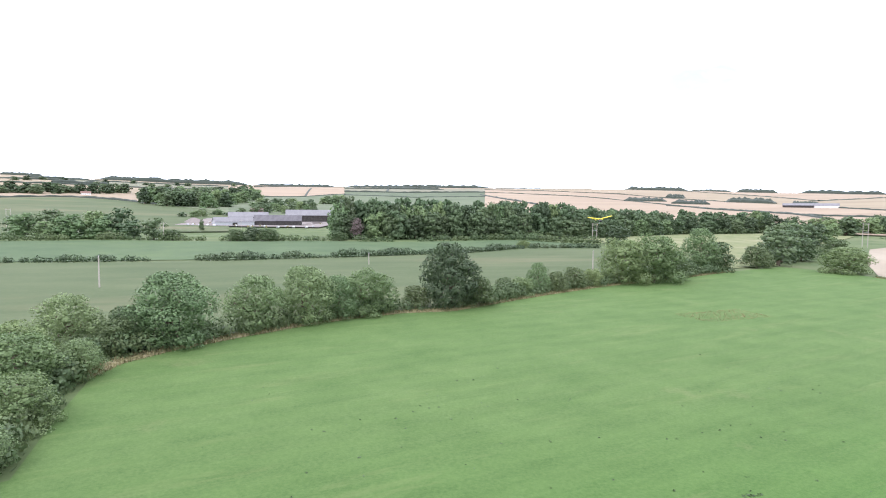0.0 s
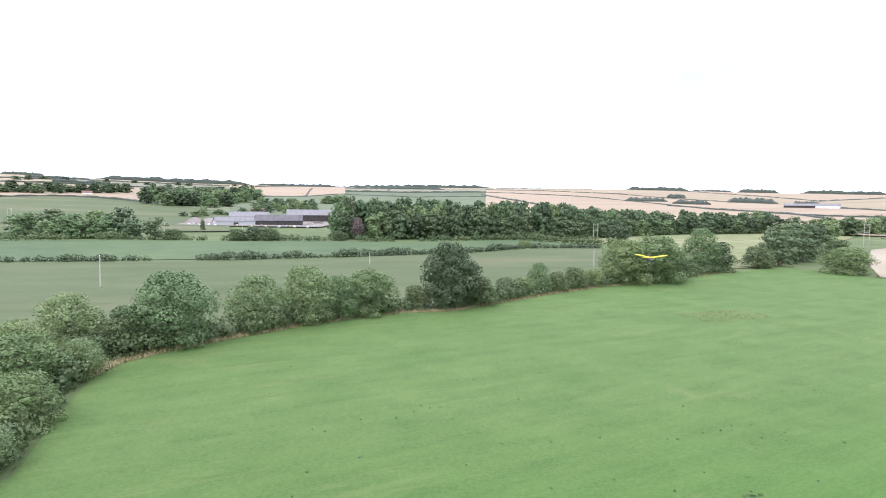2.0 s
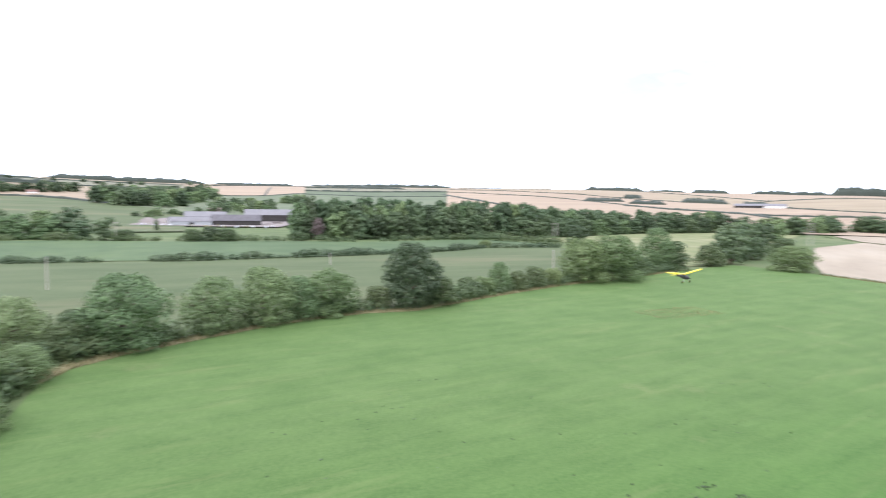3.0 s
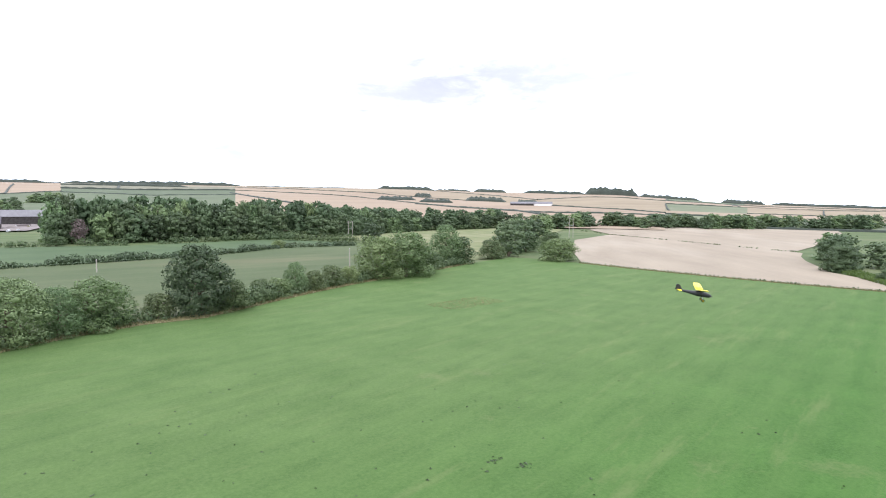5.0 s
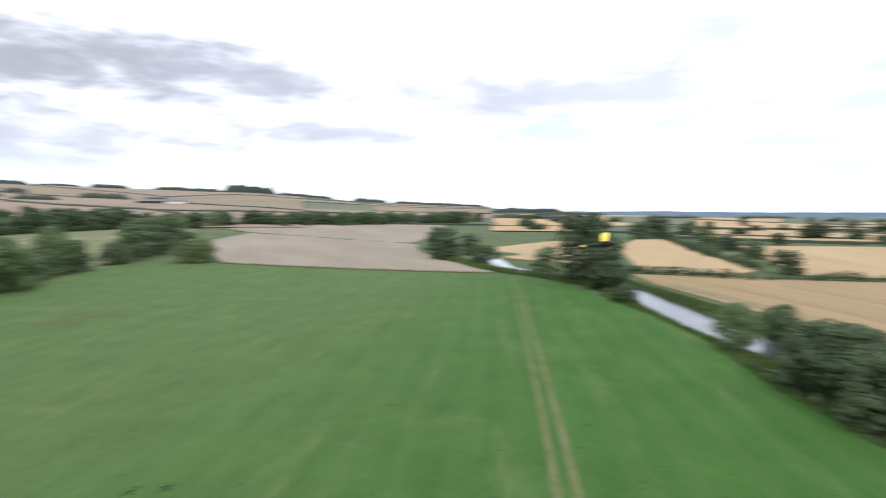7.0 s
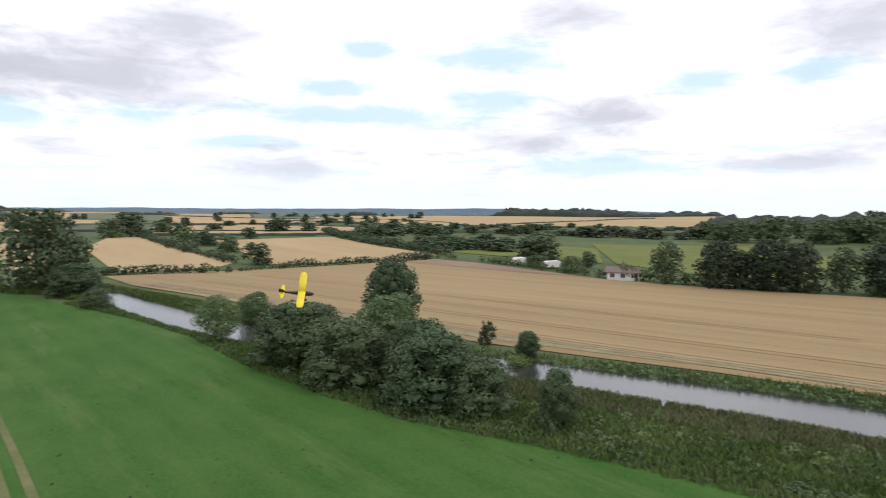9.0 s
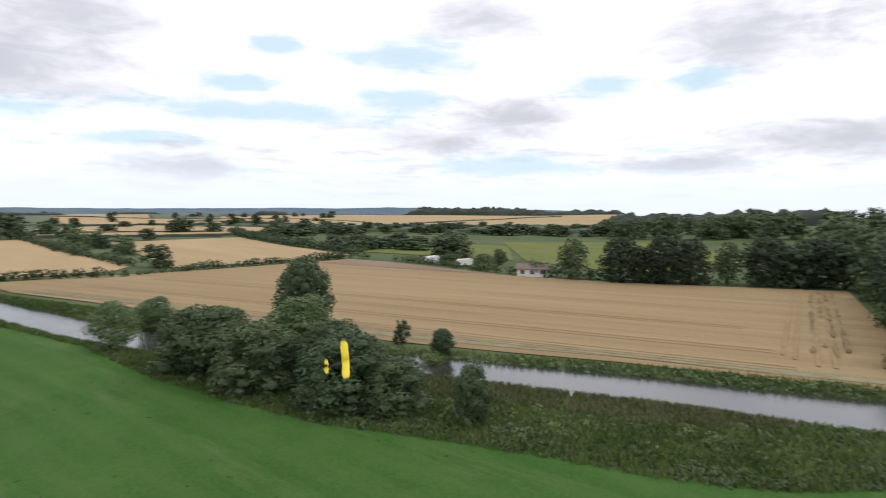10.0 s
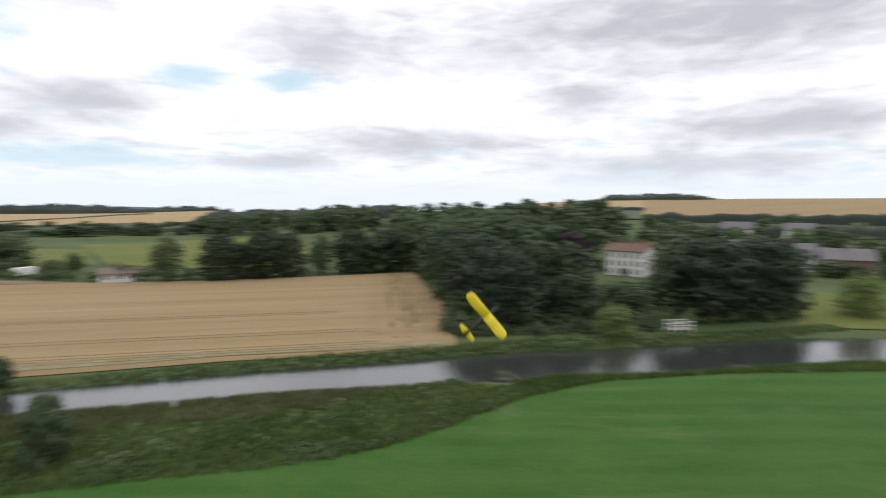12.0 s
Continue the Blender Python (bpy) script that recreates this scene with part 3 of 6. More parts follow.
def tree(name, seed, kind, label, leaf=0.28, cover=1.0, lobes=42, spread_low=0.22, shape="round", droop=0.0, jag=(0.72, 1.32)):
    """A tree 10 m high with a crown 4.5 m in radius, standing at the origin."""
    rng = np.random.default_rng(seed)
    base = new(name)
    tips = []
    rows = []
    for k in range(lobes):
        h = rng.uniform(spread_low, 1) ** 0.85
        if shape == "round":
            wide = 4.3 * math.sin(math.pi * min(0.97, (h * 0.86 + 0.10))) ** 0.62
        elif shape == "column":
            wide = 2.6 * math.sin(math.pi * min(0.96, h * 0.88 + 0.08)) ** 0.5
        elif shape == "bush":
            wide = 4.4 * math.cos(math.pi / 2 * min(0.95, max(0, h - 0.1))) ** 0.5
        else:
            wide = 4.4 * (1 - abs(h - 0.5) * 0.9)
        a = k * 2.39996 + rng.uniform(-0.4, 0.4)
        d = wide * (0.35 + 0.5 * rng.uniform() ** 0.5)
        r = rng.uniform(0.8, 1.55) * (0.8 if h > 0.8 else 1.0) * (0.8 if shape == "column" else 1)
        top = 9.9 - r * 0.8
        rows.append((d * math.cos(a) + 0.5 * math.sin(seed), d * math.sin(a), min(top, h * 9.6), r, rng.uniform(0.7, 1.0) + droop))
        tips.append(rows[-1])
    for h in (0.26, 0.45, 0.62, 0.78):  # the shaded heart of the crown
        heart = 2.3 if shape != "column" else 1.4
        rows.append((0.4 * math.sin(9 * h), 0.4 * math.cos(7 * h), h * 9.6, heart * (1 - 0.35 * max(0, h - 0.5)), 0.9))
    rows = np.array(rows)
    V, F, N = blobs(rows, leaf, cover, rng, fill=0.38 if jag[0] < 0.8 else 0.6, jag=jag)
    crown = new("crown", foliage_mesh("crown", V, F, LEAF[kind], N))
    crown.parent = base
    bend = [(0, 0, -0.3), (0.1, 0.05, 1.0), (0.18, -0.1, 2.6), (0.05, 0.12, 4.6), (0.15, 0.0, 6.6), (0.1, 0.1, 8.3)]
    trunk = part("trunk", *tube(bend, [0.42, 0.33, 0.28, 0.21, 0.13, 0.05], 8), MAT["bark"], base, smooth=True)
    pieces = []
    for k in range(8 if leaf <= 0.5 else 5):
        x, y, z, r, q = tips[(k * 5 + 2) % len(tips)]
        s = Vector(bend[2 + k % 3])
        e = Vector((x, y, z))
        pieces.append(tube([s, s.lerp(e, 0.45) + Vector((0, 0, 0.3)), e], [0.14, 0.09, 0.03], 5 if leaf <= 0.5 else 3))
    if leaf <= 0.5:
        for p in pieces:
            part("limb", *p, MAT["bark"], trunk, smooth=True)
    else:
        part("limbs", *joined(pieces), MAT["bark"], trunk, smooth=True)
    return tagged(base, label, "tree")


def set_tree(src, x, y, height, radius, turn=None, label="", group=""):
    """A copy of a tree at its place, at its height and breadth."""
    t = turn if turn is not None else (x * 12.9 + y * 78.2) % 360
    m = Matrix.LocRotScale(lift(x, y, -0.1), Euler((0, 0, radians(t))), (radius / 4.5, radius / 4.5 * 0.96, height / 10))
    ob = copy_thing(src, m)
    if label:
        ob["label"] = label
    if group:
        ob["group"] = group
    return ob


def stuff_wood(name, placed, label):
    """Trees too many to tell apart, joined: rows of pattern, x, y, height, radius."""
    V, F, base = [], [], 0
    for src, x, y, h, r in placed:
        c, s = math.cos(x * 3.7 + y), math.sin(x * 3.7 + y)
        for o in [k for k in src.children_recursive if k.name.split(".")[0] in ("crown", "trunk")]:
            me = o.data
            co = np.empty(len(me.vertices) * 3, np.float32)
            me.vertices.foreach_get("co", co)
            co = co.reshape(-1, 3) * (r / 4.5, r / 4.5, h / 10)
            co = np.column_stack([co[:, 0] * c - co[:, 1] * s + x, co[:, 0] * s + co[:, 1] * c + y, co[:, 2] + float(land(x, y)) - 0.1])
            V.append(co)
            for n in (3, 4):
                f = [tuple(p.vertices) for p in me.polygons if len(p.vertices) == n]
                if f:
                    F.append(np.array(f) + base)
            base += len(co)
    return tagged(new(name, foliage_mesh(name, V, F, LEAF["wood"])), label, "wood", kind="stuff")


def hedge(name, points, height, width, label, leaf=0.5, cover=0.9, seed=1, gaps=0.0, step=1.5, kind="hedge", category="hedge"):
    """One hedge of joined bushes along a line on the land."""
    rng = np.random.default_rng(seed)
    rows, debt = [], 0.0
    for (ax, ay), (bx, by) in zip(points, points[1:]):
        n = max(1, int(math.hypot(bx - ax, by - ay) / step))
        for k in range(n):
            t = (k + rng.uniform(0, 1)) / n
            x, y = ax + (bx - ax) * t, ay + (by - ay) * t
            if gaps and noise.noise((x * 0.06, y * 0.06, seed)) < gaps - 0.5:
                continue
            swell = 0.75 + 0.55 * noise.noise((x * 0.11, y * 0.11, 3.1 * seed)) + rng.uniform(-0.1, 0.1)
            h = max(0.5, height * swell)
            r = h * 0.55
            off = rng.normal(0, width * 0.22, 2)
            rows.append((x + off[0], y + off[1], float(land(x, y)) + h * 0.45, max(r, 0.4), 0.95))
    base = new(name)
    base.location = lift(*points[0])
    for k in range(0, len(rows), 7):
        V, F, N = blobs(rows[k:k + 7], leaf, cover, rng)
        bush = new("bush", foliage_mesh("bush", V, F, LEAF[kind], N))
        bush.parent = base
        bush.location = -base.location
    return tagged(base, label, category)


TREES = {}


def pattern(key, *args, **kw):
    TREES[key] = tree(*args, **kw)


pattern("oak", "oak_tree", 11, "oak", "dark green broad oak tree beside the meadow hedge", leaf=0.28, cover=1.1, lobes=84, spread_low=0.12)
pattern("ash1", "ash_tree", 12, "ash", "light green ash tree in the meadow hedge", leaf=0.24, cover=1.0, lobes=76, spread_low=0.04)
pattern("ash2", "ash_tree", 13, "ash", "green ash tree with an open crown in the meadow hedge", leaf=0.24, cover=0.85, lobes=66, spread_low=0.04)
pattern("thorn1", "hawthorn_tree", 14, "hawthorn", "olive green hawthorn tree in the meadow hedge", leaf=0.24, cover=1.0, lobes=72, spread_low=0.02, shape="bush")
pattern("thorn2", "hawthorn_bush", 15, "hedge", "dark green hawthorn bush in the field hedge", leaf=0.33, cover=1.0, lobes=60, spread_low=0.02, shape="bush")
pattern("willow1", "willow_tree", 16, "willow", "grey green willow tree on the river bank", leaf=0.30, cover=1.05, lobes=80, spread_low=0.02, shape="bush", droop=0.15, jag=(0.81, 1.2))
pattern("willow2", "willow_tree", 17, "willow", "tall grey green willow tree beside the river", leaf=0.30, cover=1.0, lobes=76, spread_low=0.08, droop=0.2, jag=(0.81, 1.2))
pattern("column", "poplar_tree", 18, "wood", "dark green columnar poplar tree at the field edge", leaf=0.5, cover=1.0, lobes=60, shape="column", spread_low=0.08)
pattern("light", "weeping_willow", 19, "light", "bright yellow green weeping willow by the water", leaf=0.28, cover=1.0, lobes=36, spread_low=0.05, shape="bush", droop=0.4)
pattern("wood1", "woodland_tree", 20, "wood", "dark green woodland tree in a belt of trees", leaf=0.6, cover=0.47, lobes=36, spread_low=0.04, jag=(0.86, 1.14))
pattern("wood2", "woodland_tree", 21, "wood", "green woodland tree with a round crown", leaf=0.6, cover=0.47, lobes=36, spread_low=0.04, jag=(0.86, 1.14))
pattern("wood3", "woodland_tree", 22, "oak", "dark woodland tree with a dense crown", leaf=0.6, cover=0.47, lobes=36, spread_low=0.03, shape="egg", jag=(0.86, 1.14))
pattern("wood4", "woodland_tree", 23, "ash", "lighter green woodland tree", leaf=0.6, cover=0.47, lobes=36, spread_low=0.03, shape="bush", jag=(0.86, 1.14))
pattern("copper", "copper_beech", 24, "copper", "dark purple copper beech tree near the mansion", leaf=0.6, cover=1.0, lobes=36, spread_low=0.1)
pattern("brown", "withered_tree", 33, "brown", "withered brown tree at the edge of the wood", leaf=0.6, cover=0.8, lobes=30, spread_low=0.1)
pattern("park1", "park_tree", 31, "park", "tall dark park tree beside the river", leaf=0.42, cover=0.98, lobes=84, spread_low=0.06)
pattern("park2", "park_tree", 32, "oak", "tall green park tree with a broad crown", leaf=0.42, cover=0.98, lobes=80, spread_low=0.05, shape="egg")
pattern("far1", "distant_tree", 25, "wood", "distant dark green tree in the farmland", leaf=1.4, cover=0.8, lobes=22, spread_low=0.02, shape="bush", jag=(0.86, 1.14))
pattern("far2", "distant_tree", 26, "oak", "distant dark round tree in the farmland", leaf=1.4, cover=0.8, lobes=22, spread_low=0.04, jag=(0.86, 1.14))

# trees of the hedge north of the meadow: kind, x, y, height, crown radius
for kind, x, y, h, r in [
        ("thorn1", -37.5, 51, 5.0, 3.6), ("ash2", -34.5, 42, 4.2, 2.9), ("thorn1", -44, 60, 6.6, 4.8), ("thorn1", -49, 66, 6.6, 4.6), ("ash2", -41.5, 66, 4.6, 3.0), ("ash2", -50, 77, 8.0, 4.8),
        ("thorn2", -43, 76, 5.0, 3.2), ("ash1", -38.5, 82, 10.3, 6.2), ("thorn2", -42.5, 79, 6.2, 3.2), ("ash2", -30, 92.5, 8.8, 4.9), ("ash1", -23.5, 98.5, 9.6, 5.0),
        ("ash2", -18.2, 102.5, 7.8, 3.6), ("thorn1", -14.4, 108, 8.3, 5.6), ("thorn2", -5.2, 114, 4.6, 3.0), ("oak", 1.8, 115, 12.8, 5.7), ("thorn2", 7.3, 117.5, 6.0, 3.6),
        ("thorn2", 13.5, 127.5, 4.6, 3.2), ("thorn1", 17.5, 131, 4.4, 3.0), ("ash2", 22.3, 136, 7.2, 3.0), ("thorn2", 27, 139, 4.8, 3.0), ("thorn2", 32.5, 144, 5.4, 3.4), ("thorn1", 38, 149, 4.6, 3.0),
        ("thorn1", 47, 154, 12.0, 7.2), ("thorn1", 56.5, 157, 13.0, 7.6), ("thorn2", 64, 163, 8.4, 5.0), ("thorn2", 73, 178, 5.2, 4.6), ("ash2", 82, 186, 13.8, 6.0), ("thorn2", 86.5, 188, 9.4, 6.6),
        ("thorn2", 107, 200, 7.4, 5.8), ("wood2", 119, 208, 13.2, 7.4), ("wood1", 128, 222, 13.6, 7.6), ("thorn2", 139, 228, 9.0, 6.8), ("thorn1", 126.5, 183, 8.6, 7.6),
        ("wood2", 143, 250, 14, 8), ("wood1", 156, 262, 15, 9), ("wood4", 165, 280, 14, 8), ("wood1", 180, 296, 14, 8), ("wood3", 196, 312, 13, 8), ("thorn2", 160, 240, 8, 6), ("wood4", 210, 322, 13, 8)]:
    set_tree(TREES[kind], x, y, h, r, group="meadow hedge trees")

hedge("hedge", [(-27, 27), (-32.5, 39), (-35, 45), (-41, 62), (-45, 72), (-39, 80), (-32, 88), (-22, 99), (-8, 111), (2, 114), (12, 124), (25, 137), (42, 151), (68, 169), (92, 189)], 3.4, 2.6,
      "overgrown dark green hawthorn hedge along the meadow", 0.38, 1.0, 2, step=0.9)
hedge("hedge", [(-230, 172), (-146, 193), (-104, 203), (-88, 207)], 3.0, 2.2, "broken row of dark hedge bushes across the pasture", 0.5, 1.0, 31, gaps=0.34, step=1.2, kind="oak")
hedge("hedge", [(-88, 207), (-74, 210), (-32, 229), (11, 253), (40, 284), (78, 290)], 3.2, 2.6, "trimmed dark green hedge between two pastures", 0.5, 1.0, 4, step=1.1, kind="oak")
hedge("hedge", [(-330, 262), (-225, 300), (-178, 318), (-116, 318), (-57, 327), (-26, 322), (40, 356), (84, 316)], 4.6, 3.0, "uneven green hedge below the wood", 0.7, 1.0, 5, gaps=0.32, step=1.7)
hedge("hedge", [(183, 49), (184, 16), (199, -13), (219, -57)], 3.0, 2.2, "dark hedge between two corn fields", 0.6, 1.0, 6, step=1.2, kind="oak")
hedge("hedge", [(213, 17), (300, 52), (395, 84)], 4.2, 3.0, "hedge with bushes between two barley fields", 0.8, 0.9, 7, step=2.0, kind="oak")
hedge("hedge", [(235, -66), (303, -47), (376, -35), (460, -30)], 5.0, 6.0, "thick green hedge beside the hay fields", 0.8, 0.9, 8, step=2.2, kind="oak")
hedge("hedge", [(219, -60), (199, -74), (172, -82), (152, -91), (130, -108), (112, -127), (98, -147)], 3.2, 4.0, "scrubby dark hedge behind the wheat", 0.6, 0.9, 14, gaps=0.3, step=1.6)
hedge("hedge", [(252, 178), (283, 348), (312, 425)], 0.8, 1.0, "low ditch hedge between stubble fields", 0.7, 0.7, 9, gaps=0.4, step=2.0)
hedge("hedge", [(128.5, 174), (133, 150), (140, 124), (147, 103), (155.5, 83)], 0.7, 0.7, "low grassy bank at the meadow edge", 0.35, 0.9, 10, step=0.8)

def polar_at(a, r):
    return (r * math.sin(radians(a)), r * math.cos(radians(a)))


# belt of trees below the hills
behind, hanging = [], []
rng = np.random.default_rng(5)
BELT = [(-67, 345), (-30, 348), (5, 358), (42, 364), (76, 374), (104, 392), (130, 416), (156, 438), (186, 460), (232, 470), (285, 482)]
for (ax, ay), (bx, by) in zip(BELT, BELT[1:]):
    for row in range(4):
        for k in range(4):
            t = (k + rng.uniform(0.1, 0.9)) / 4
            n = Vector((ay - by, bx - ax)).normalized()
            d = 2 + row * 9 + rng.uniform(-2, 2)
            x, y = ax + (bx - ax) * t + n.x * d, ay + (by - ay) * t + n.y * d
            tall = float(np.interp(ax, [-67, 60, 130, 285], [25, 23, 19, 17]))
            src = TREES[("wood1", "wood2", "wood3", "wood4")[int(rng.integers(0, 4))]]
            h, r = tall * rng.uniform(0.82, 1.06) * (0.72 if row == 0 else 1), rng.uniform(6.2, 9.0)
            if row > 1:
                behind.append((TREES[("far1", "far2")[k % 2]], x, y, h, r))
            else:
                set_tree(src, x, y, h, r, group="belt of woodland trees")
hedge("undergrowth", [(43, -86), (50, -99), (60, -114), (74, -134), (91, -154)], 4.2, 5, "shady undergrowth below the park trees", 0.6, 0.9, 15, step=1.2, category="undergrowth")
hedge("undergrowth", [(46, -88), (34, -92), (24, -98), (12, -106), (2, -114), (-6, -124)], 2.8, 4, "dark shrubs along the park river bank", 0.5, 0.9, 16, step=1.2, category="undergrowth")
hedge("undergrowth", [(43, -80), (37, -82), (31, -86), (23, -92), (14, -99)], 2.4, 4, "dark waterside shrubs below the park trees", 0.4, 0.9, 18, step=0.8, kind="oak", category="undergrowth")
hedge("undergrowth", BELT, 4.6, 5, "shady bramble undergrowth along the foot of the wood", 0.9, 0.9, 12, step=1.7, category="undergrowth")

# trees by the farm, the village and along the river meadow
for kind, x, y, h, r in [
        ("wood4", -238, 332, 14.5, 10), ("wood2", -225, 338, 16.5, 11), ("wood4", -212, 332, 14, 10), ("wood4", -199, 338, 16, 10), ("wood2", -187, 340, 17.5, 10.5), ("wood1", -246, 342, 13, 9),
        ("wood4", -218, 326, 10, 9), ("wood4", -205, 328, 11, 9), ("wood4", -192, 330, 12, 9), ("wood1", -178, 334, 11, 8),
        ("wood1", -160, 325, 13, 8), ("thorn2", -148, 322, 6, 6), ("wood3", -104, 322, 8, 7), ("thorn2", -95, 322, 7, 6), ("thorn2", -112, 320, 6.5, 6), ("thorn2", -58, 330, 5, 5),
        ("wood3", 92, 312, 11, 8), ("brown", -50, 343, 13, 4.5), ("thorn1", 40, 290, 3.6, 3.6), ("wood1", -330, 420, 15, 9), ("wood2", -350, 430, 14, 8), ("column", -176, 430, 9, 3)]:
    set_tree(TREES[kind], x, y, h, r, group="valley trees")
def wooded(count, a0, a1, near, deep, tall, broad, kinds, group):
    """Trees strewn over a stretch of the far land, from a near edge inwards."""
    for k in range(count):
        a = a0 + (a1 - a0) * (k + rng.uniform()) / count
        x, y = polar_at(a, float(np.interp(a, *near)) + rng.uniform(0, deep))
        set_tree(TREES[kinds[k % len(kinds)]], x, y, rng.uniform(*tall), rng.uniform(*broad), group=group)


wooded(26, -38, -28, ([-38, -33, -28], [1150, 1195, 1300]), 60, (12, 21), (11, 16), ("far1", "far2", "wood1"), "village trees")
wooded(64, -27, -17.4, ([-27, -23.5, -20, -17.4], [900, 810, 900, 1180]), 300, (18, 28), (11, 16), ("far1", "far2", "wood1", "wood4"), "hill wood trees")
wooded(24, -17.8, -12.4, ([-17.8, -12.4], [690, 760]), 330, (10, 14), (8, 11), ("wood4", "far1", "wood2"), "farm trees")
wooded(9, -24, -18.5, ([-24, -18.5], [620, 700]), 80, (5, 8), (5, 8), ("far1", "wood4"), "farm trees")
wooded(7, -11.6, -9.6, ([-12, -9], [1000, 1050]), 90, (11, 17), (9, 12), ("wood4", "far1"), "farm trees")
wooded(14, -37, -18, ([-37, -18], [1550, 1650]), 400, (9, 14), (10, 16), ("far1", "far2"), "distant field trees")
for k in range(120):  # beyond the stubble, along the stream
    t = rng.uniform()
    x, y = 300 + 330 * t + rng.normal(0, 12), 478 - 110 * t + rng.normal(0, 14)
    set_tree(TREES[("wood1", "wood2", "far1", "wood4")[k % 4]], x, y, rng.uniform(9, 15), rng.uniform(7, 10.5), group="stream trees")
for kind, x, y, h, r in [
        ("willow1", 190, 121, 8.5, 6), ("willow2", 208, 134, 10.5, 7), ("wood2", 222, 142, 11, 8), ("thorn2", 192, 104, 6, 6), ("wood4", 232, 150, 11, 8), ("wood2", 214, 124, 9, 7), ("thorn2", 176, 98, 4, 4),
        ("wood4", 168, 71, 9.4, 6.2), ("park2", 151, 53, 18.5, 8.6), ("wood2", 157, 48, 14, 7.5), ("willow1", 141, 43, 7.2, 5.2), ("thorn2", 125, 34.5, 3.8, 3.2),
        ("ash2", 91, 9.2, 6.8, 3.3), ("ash1", 107, 4.5, 5.0, 3.0), ("wood3", 207, 8, 7.6, 6.4),
        ("wood3", 391, 88, 15, 12), ("wood1", 380, 96, 12, 9), ("far1", 440, 80, 8.6, 9), ("wood2", 353, 56, 10, 7), ("wood4", 341, 50, 8.3, 6), ("wood1", 312, 38, 7.8, 6), ("wood3", 303, 34, 6.4, 5),
        ("wood1", 273, 24, 8.2, 5.5), ("wood2", 262, 21, 5.5, 4.5), ("wood3", 368, 19, 7, 6), ("wood3", 459, 2, 11, 11), ("far2", 452, 8, 9, 8), ("far1", 457, -19, 8, 8), ("far2", 501, -92, 9.8, 8)]:
    set_tree(TREES[kind], x, y, h, r, group="river meadow trees")
# the thicket on the river bank
for kind, x, y, h, r in [
        ("willow1", 74, -1.5, 8.0, 5.6), ("willow1", 66, -7.0, 7.2, 5.0), ("willow2", 91, -17, 11.6, 5.0), ("ash1", 72.5, -13.5, 9.0, 4.8), ("willow1", 57.5, -14.5, 7.2, 5.4), ("willow1", 63, -14.5, 7.4, 4.8),
        ("willow1", 54, -18.5, 5.2, 3.8), ("willow1", 80, -4, 6.8, 4.6), ("willow1", 47.6, -24, 5.4, 2.2), ("wood3", 80, -28.5, 3.6, 1.6), ("willow2", 73, -32.2, 3.8, 1.8), ("light", 71, -29.8, 2.2, 2.2)]:
    set_tree(TREES[kind], x, y, h, r, group="river bank thicket")
# park trees beyond the wheat and round the mansion
for kind, x, y, h, r in [
        ("column", 136, -99, 11.6, 6.5), ("park1", 127, -108.5, 12, 6.6), ("wood3", 124, -113, 10, 5), ("park1", 120, -117, 12.6, 6.4), ("park1", 116, -122.5, 12, 6), ("column", 112.5, -132, 11.4, 5.4),
        ("park1", 106, -139, 12.6, 6.6), ("wood3", 102, -144, 12, 6.5), ("park1", 100, -149, 12.6, 7), ("wood3", 95, -153, 12, 7), ("wood1", 86, -152, 16, 8), ("wood2", 76, -141, 15, 8), ("park1", 68, -130, 14.5, 8), ("park1", 60, -121, 14.5, 8),
        ("park2", 54, -110, 14, 8), ("park1", 46, -100, 14.2, 8.5), ("park1", 39, -92, 13, 7.5), ("park2", 34, -104, 13.5, 8), ("park2", 28, -98, 8.5, 5), ("ash1", 44, -82, 2.4, 1.4), ("light", 19.5, -90, 5.2, 3.4),
        ("park2", 22, -108, 6.2, 6), ("copper", 43, -146, 13.5, 6.5), ("park1", 8, -114, 14, 8.5), ("park1", 0, -122, 14, 8.5), ("park2", 14, -120, 12, 8), ("wood3", -2, -140, 14, 7), ("light", -16, -130, 8, 4.6),
        ("wood4", -32, -136, 12, 8), ("wood1", -40, -150, 14, 9), ("wood1", 50, -150, 16, 9), ("wood3", 62, -165, 17, 9), ("wood2", 75, -178, 17, 9), ("wood1", 22, -180, 13, 8),
        ("far2", 205, -92, 9, 9), ("wood2", 211, -96, 11, 9), ("wood1", 220, -100, 10, 8), ("thorn2", 168, -88, 5, 4), ("thorn2", 185, -84, 4, 5), ("column", 176, -98, 6, 4)]:
    set_tree(TREES[kind], x, y, h, r, group="park trees")
for k in range(150):  # hanging wood behind the park
    a, r = rng.uniform(129, 168), rng.uniform(215, 470)
    if (a > 160 and r < 300) or (a < 147 and r < 372):
        continue
    x, y = r * math.sin(radians(a)), r * math.cos(radians(a))
    if 150 < x < 330 and y > -235:
        continue
    hanging.append((TREES[("wood1", "wood2", "far1", "wood3", "far2")[k % 5]], x, y, rng.uniform(11, 16), rng.uniform(7, 10)))
stuff_wood("woodland", behind, "dark green depth of the belt of trees")
stuff_wood("woodland", hanging, "dark green wood hanging on the slope")
for k in range(75):  # trees and gardens round the houses
    a, r = rng.uniform(159, 200), rng.uniform(190, 400)
    x, y = polar_at(a, r)
    if (165 < a < 172 and r < 215) or (178 < a < 190 and r < 226) or (x > -45 and x < 30 and -330 < y < -300):
        continue
    set_tree(TREES[("wood1", "wood3", "far1", "wood2", "wood4")[k % 5]], x, y, rng.uniform(5, 9.5), rng.uniform(4.5, 7.5), group="garden trees")
